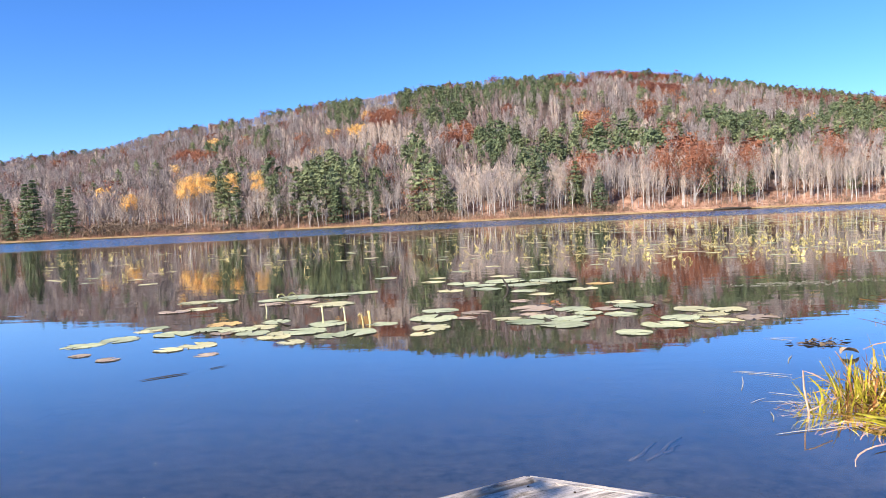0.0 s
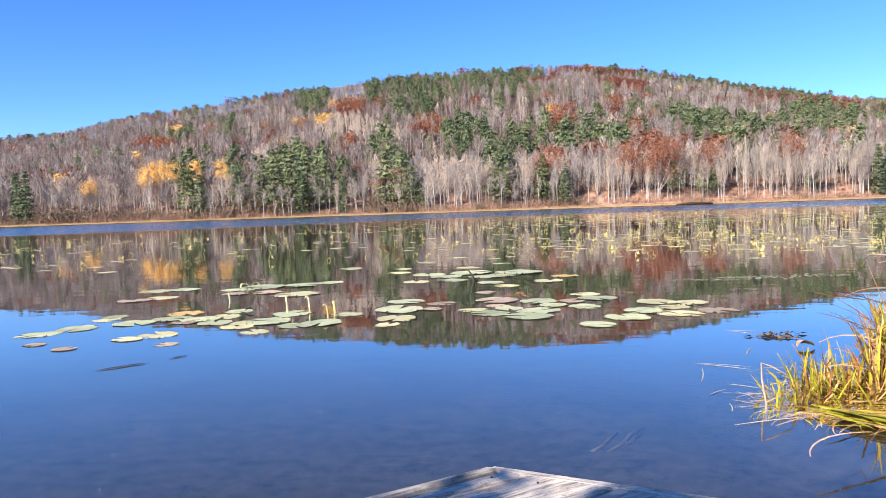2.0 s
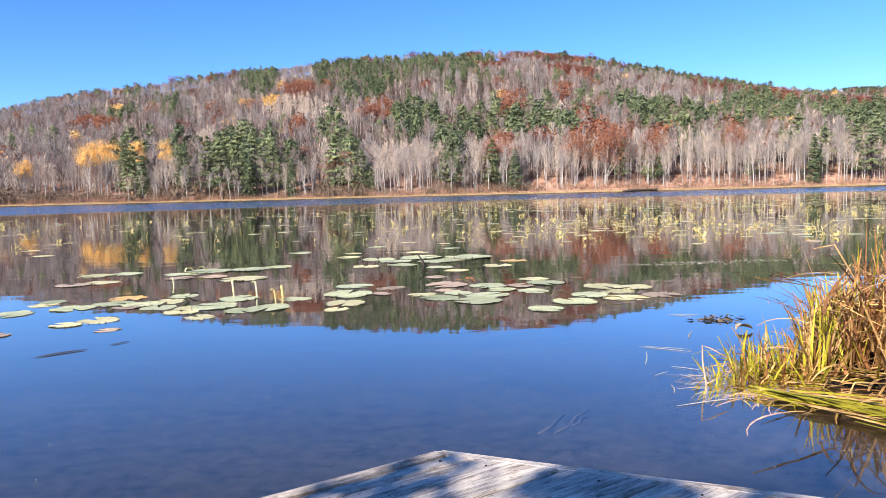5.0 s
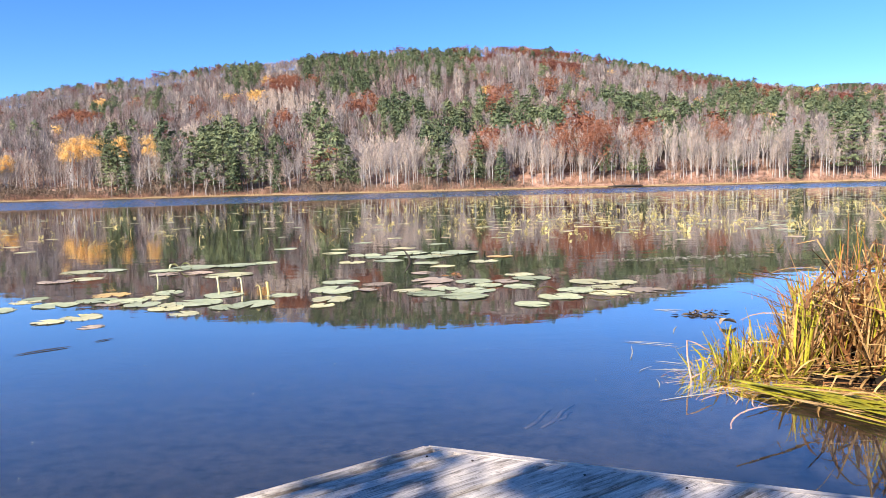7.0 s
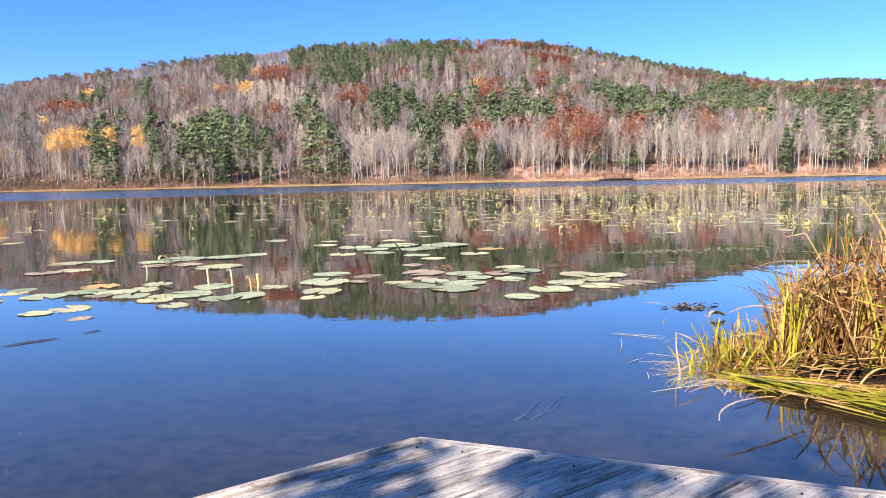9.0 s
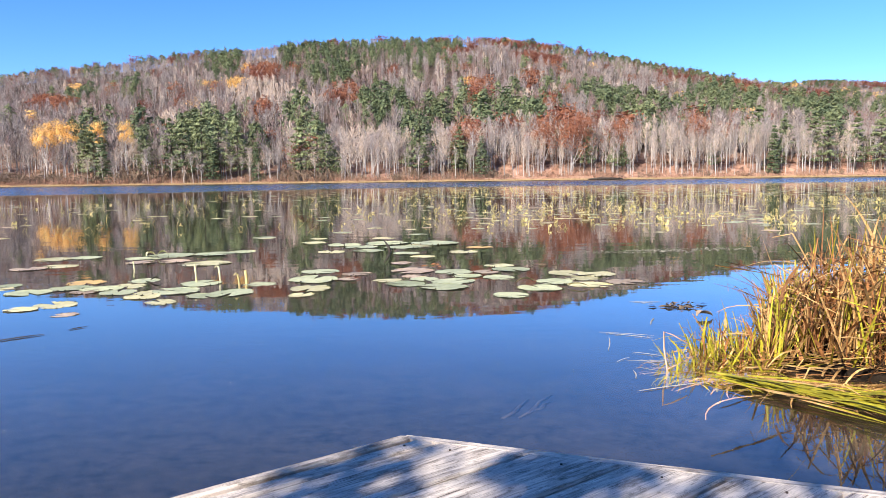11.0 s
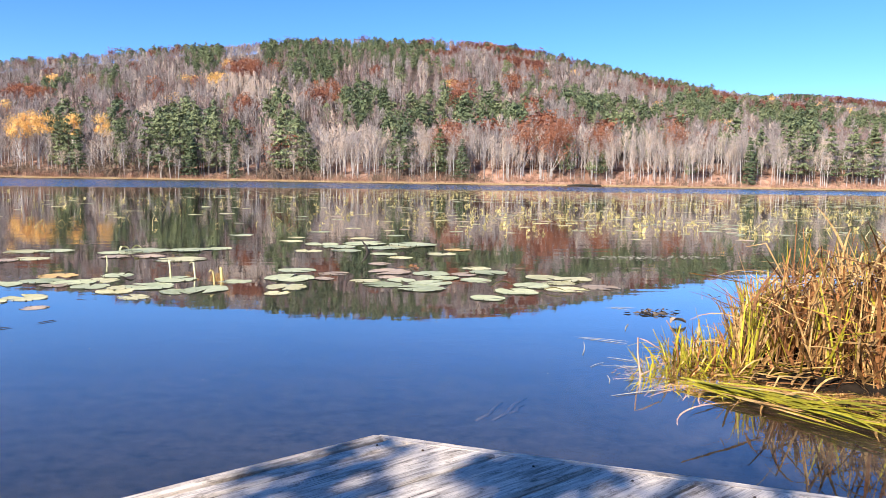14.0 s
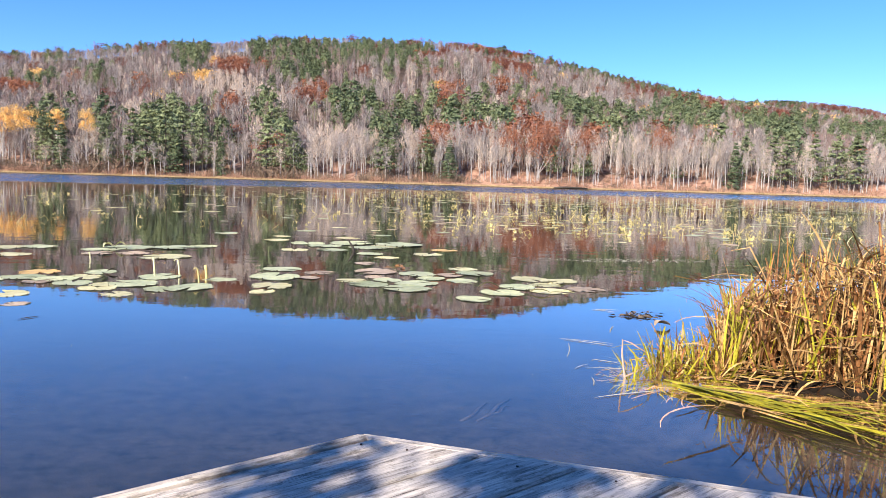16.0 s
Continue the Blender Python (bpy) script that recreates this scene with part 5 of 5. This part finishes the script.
# a broken reed in the water beside the clump
PINK_STEM = surface("pinkish_dead_stem", (0.40, 0.25, 0.17), (0.66, 0.46, 0.35), 14.0, 60.0, 0.6, 0.2, 0.002)
reed = tagged(new("broken_reed"), "pinkish dead reed snapped over above the water", "reed")
reed.location = (1.18, 3.40, 0)
for path, radius in ((((0.0, 0, -0.3), (0.0, 0, 0.0), (-0.012, 0.02, 0.11), (-0.01, 0.03, 0.185), (0.03, 0.02, 0.172), (0.10, 0, 0.13)), 0.0055), (((0.0, 0, 0.006), (0.07, 0.04, 0.02), (0.17, 0.09, 0.045)), 0.004)):
    g = Geo()
    g.tube([Vector(p) for p in path], [radius * (1 - 0.09 * i) for i in range(len(path))], 6, cap=True)
    part("stem", g, PINK_STEM, reed, smooth=True)

# thin leaves and stems that drift on open water
random.seed(67)
PALE_BLADE = surface("bleached_blade", (0.34, 0.31, 0.24), (0.58, 0.54, 0.44), 12.0, 60.0, 0.6, 0.1, 0.002, "object", 0.2)


LITTER = surface("dull_purple_brown_litter", (0.05, 0.035, 0.025), (0.24, 0.17, 0.11), 9.0, 40.0, 0.85, 0.2, 0.003, "both", 0.4, specular=0.05)


def drift(a, b, width, mat, label, bow=0.008):
    """A long thin leaf afloat from a to b."""
    a, b = Vector((*a, 0)), Vector((*b, 0))
    side = Vector((-(b - a).y, (b - a).x, 0)).normalized()
    g, rows = Geo(), []
    for i in range(9):
        q = i / 8
        c = a.lerp(b, q) + side * bow * math.sin(q * 3.14)
        w = width * (1 - abs(2 * q - 1) ** 3) + 0.0008
        rows.append(len(g.v))
        g.v.extend([tuple(c - side * w + Vector((0, 0, 0.004))), tuple(c + Vector((0, 0, 0.004 + w * 0.4))), tuple(c + side * w + Vector((0, 0, 0.004)))])
    for p, q in zip(rows, rows[1:]):
        g.f += [(p, p + 1, q + 1, q), (p + 1, p + 2, q + 2, q + 1)]
        g.m += [0, 0]
    tagged(new("floating_leaf", g.mesh("floating_leaf", [mat], True)), label, "leaf", "drifting leaves")


for a, b, w in (((-2.632, 4.273), (-2.391, 4.498), 0.012), ((-2.311, 4.611), (-2.230, 4.724), 0.008)):
    drift(a, b, w, MUDDY, "dark narrow leaf drifting on open water")
# the four thinnest imitate faint pale reflections in the water
for a, b, w in (((1.053, 4.273), (1.356, 4.150), 0.003), ((0.928, 3.057), (1.262, 3.169), 0.004), ((1.112, 3.761), (1.253, 3.659), 0.003), ((1.543, 5.321), (1.777, 5.300), 0.004), ((1.031, 3.587), (1.515, 3.495), 0.003), ((1.087, 4.244), (1.333, 4.085), 0.003), ((1.081, 4.136), (0.994, 3.817), 0.0016), ((0.968, 3.553), (1.070, 3.654), 0.0016), ((1.110, 3.606), (1.156, 3.471), 0.0016), ((1.012, 3.401), (0.983, 3.263), 0.0016), ((1.582, 5.322), (1.699, 5.199), 0.003), ((1.437, 4.470), (1.529, 4.689), 0.003)):
    drift(a, b, w, PALE_BLADE, "pale thin sedge leaf, the thinnest standing for reflected streaks, beside the clump")
for x, y, n, near in ((1.90, 5.17, 12, 0.7), (1.83, 5.07, 14, 0.75), (1.75, 5.06, 9, 0.6), (0.05, 7.72, 6, 1.0), (-3.08, 8.98, 9, 1.0), (1.23, 7.67, 7, 1.0)):
    g = Geo()
    for _ in range(n):
        c = Vector((rnd(-0.14, 0.14), rnd(-0.1, 0.1), 0.006)) * near
        d = Vector((rnd(-1, 1), rnd(-0.6, 0.6), rnd(0, 0.06))).normalized()
        e = d.cross(Vector((0, 0, 1))).normalized()
        l, w = rnd(0.05, 0.14) * near, rnd(0.006, 0.022) * near
        g.face([tuple(c - e * w), tuple(c + d * l * 0.4 - e * w + Vector((0, 0, rnd(0, 0.012)))), tuple(c + d * l), tuple(c + d * l * 0.4 + e * w + Vector((0, 0, rnd(0, 0.02)))), tuple(c + e * w)])
    ob = tagged(new("leaf_litter", g.mesh("leaf_litter", [LITTER if n > 6 else BROWN_BLADE])), "scrap of withered brown leaves floating on the water", "leaf litter", kind="stuff")
    ob.location = (x, y, 0)
g = Geo()
for _ in range(260):
    k = random.choice((2.5, 3.0, 3.15, 3.8))
    c = Vector((k + random.gauss(0, 0.22), 8.98 + 0.12 * math.sin(k * 7) + random.gauss(0, 0.1), 0.003))
    s = rnd(0.006, 0.035) * rnd(0.6, 1.2)
    g.face([tuple(c + Vector((-s, 0, 0))), tuple(c + Vector((0, -s * 0.4, 0.003))), tuple(c + Vector((s, s * 0.2, 0))), tuple(c + Vector((0, s * 0.5, 0.004)))])
for _ in range(16):
    c = Vector((rnd(-2.5, 1.4), rnd(2.3, 4.4), 0.003))
    s = rnd(0.002, 0.005)
    g.face([tuple(c + Vector((-s, 0, 0))), tuple(c + Vector((0, -s, 0.002))), tuple(c + Vector((s, 0, 0))), tuple(c + Vector((0, s, 0.002)))])
tagged(new("flotsam", g.mesh("flotsam", [PALE_BLADE])), "pale specks of leaf and scum afloat on the pond", "flotsam", kind="stuff")

# sunken sticks on the lake bed
for a, b in (((0.37, 3.30), (0.52, 3.52)), ((0.43, 3.29), (0.65, 3.56)), ((0.53, 3.37), (0.61, 3.46))):
    g = Geo()
    pts = [Vector((a[0] + (b[0] - a[0]) * f, a[1] + (b[1] - a[1]) * f, 0)) for f in (0, 0.33, 0.66, 1)]
    pts = [Vector((p.x + rnd(-0.015, 0.015), p.y + rnd(-0.015, 0.015), ground_z(p.x, p.y) + 0.012)) for p in pts]
    g.tube(pts, [0.010, 0.012, 0.010, 0.005], 6, cap=True)
    tagged(new("sunken_stick", g.mesh("sunken_stick", [MUDDY], True)), "dark waterlogged stick lying on the lake bed", "stick", "sunken sticks")

# ---- a small tree on the near bank, behind the dock, whose leaves dapple it ----
random.seed(112)
g, l = leafy_geo(1100, 0.0265, 0.5, 0.3, 8, 20, (0.012, 0.03))
shade_tree = tree_thing("bank_tree", (g, l), (DARK_BARK, RUSSET), "leafy tree on the near bank behind the dock", "tree")
sx, sy = -2.15, -2.30
shade_tree.matrix_basis = placed(sx, sy, ground_z(sx, sy) - 0.1, 0.0, 3.5)
# a taller sapling beside it, its crown on a long clean stem
# unseen, added and placed so its shadow fills the dock's right side
random.seed(211)
g, l = leafy_geo(760, 0.03, 0.5, 0.3, 8, 20, (0.012, 0.03))
foot = Vector((-0.92, -0.98, 0)) + SUN_TO * 3.0
high = ground_z(-0.92, -0.98) - 0.1 + foot.z
g.tube([Vector((0, 0, (ground_z(foot.x, foot.y) - high) / 2.8)), Vector((0, 0, 0.0))], [0.019, 0.017], 8)
sapling = tree_thing("bank_tree", (g, l), (DARK_BARK, RUSSET), "tall leafy sapling added on the near bank, unseen, to shade the dock", "tree")
sapling.matrix_basis = placed(foot.x, foot.y, high, 0.0, 2.8)

# pines on the near bank, behind the dock and along its side
# none is seen; added to cut the sky light on the shaded dock
random.seed(71)
for x, y, high in ((-1.5, -7.0, 9.0), (1.0, -5.6, 8.5), (3.4, -4.6, 8.0), (5.2, -2.6, 9.0), (7.0, -0.2, 8.0), (8.0, 2.4, 7.0), (3.0, -9.0, 12.0), (7.0, -5.0, 12.0), (10.5, -1.0, 12.0)):
    stand(pine_kinds, x, y, high, 1.1)
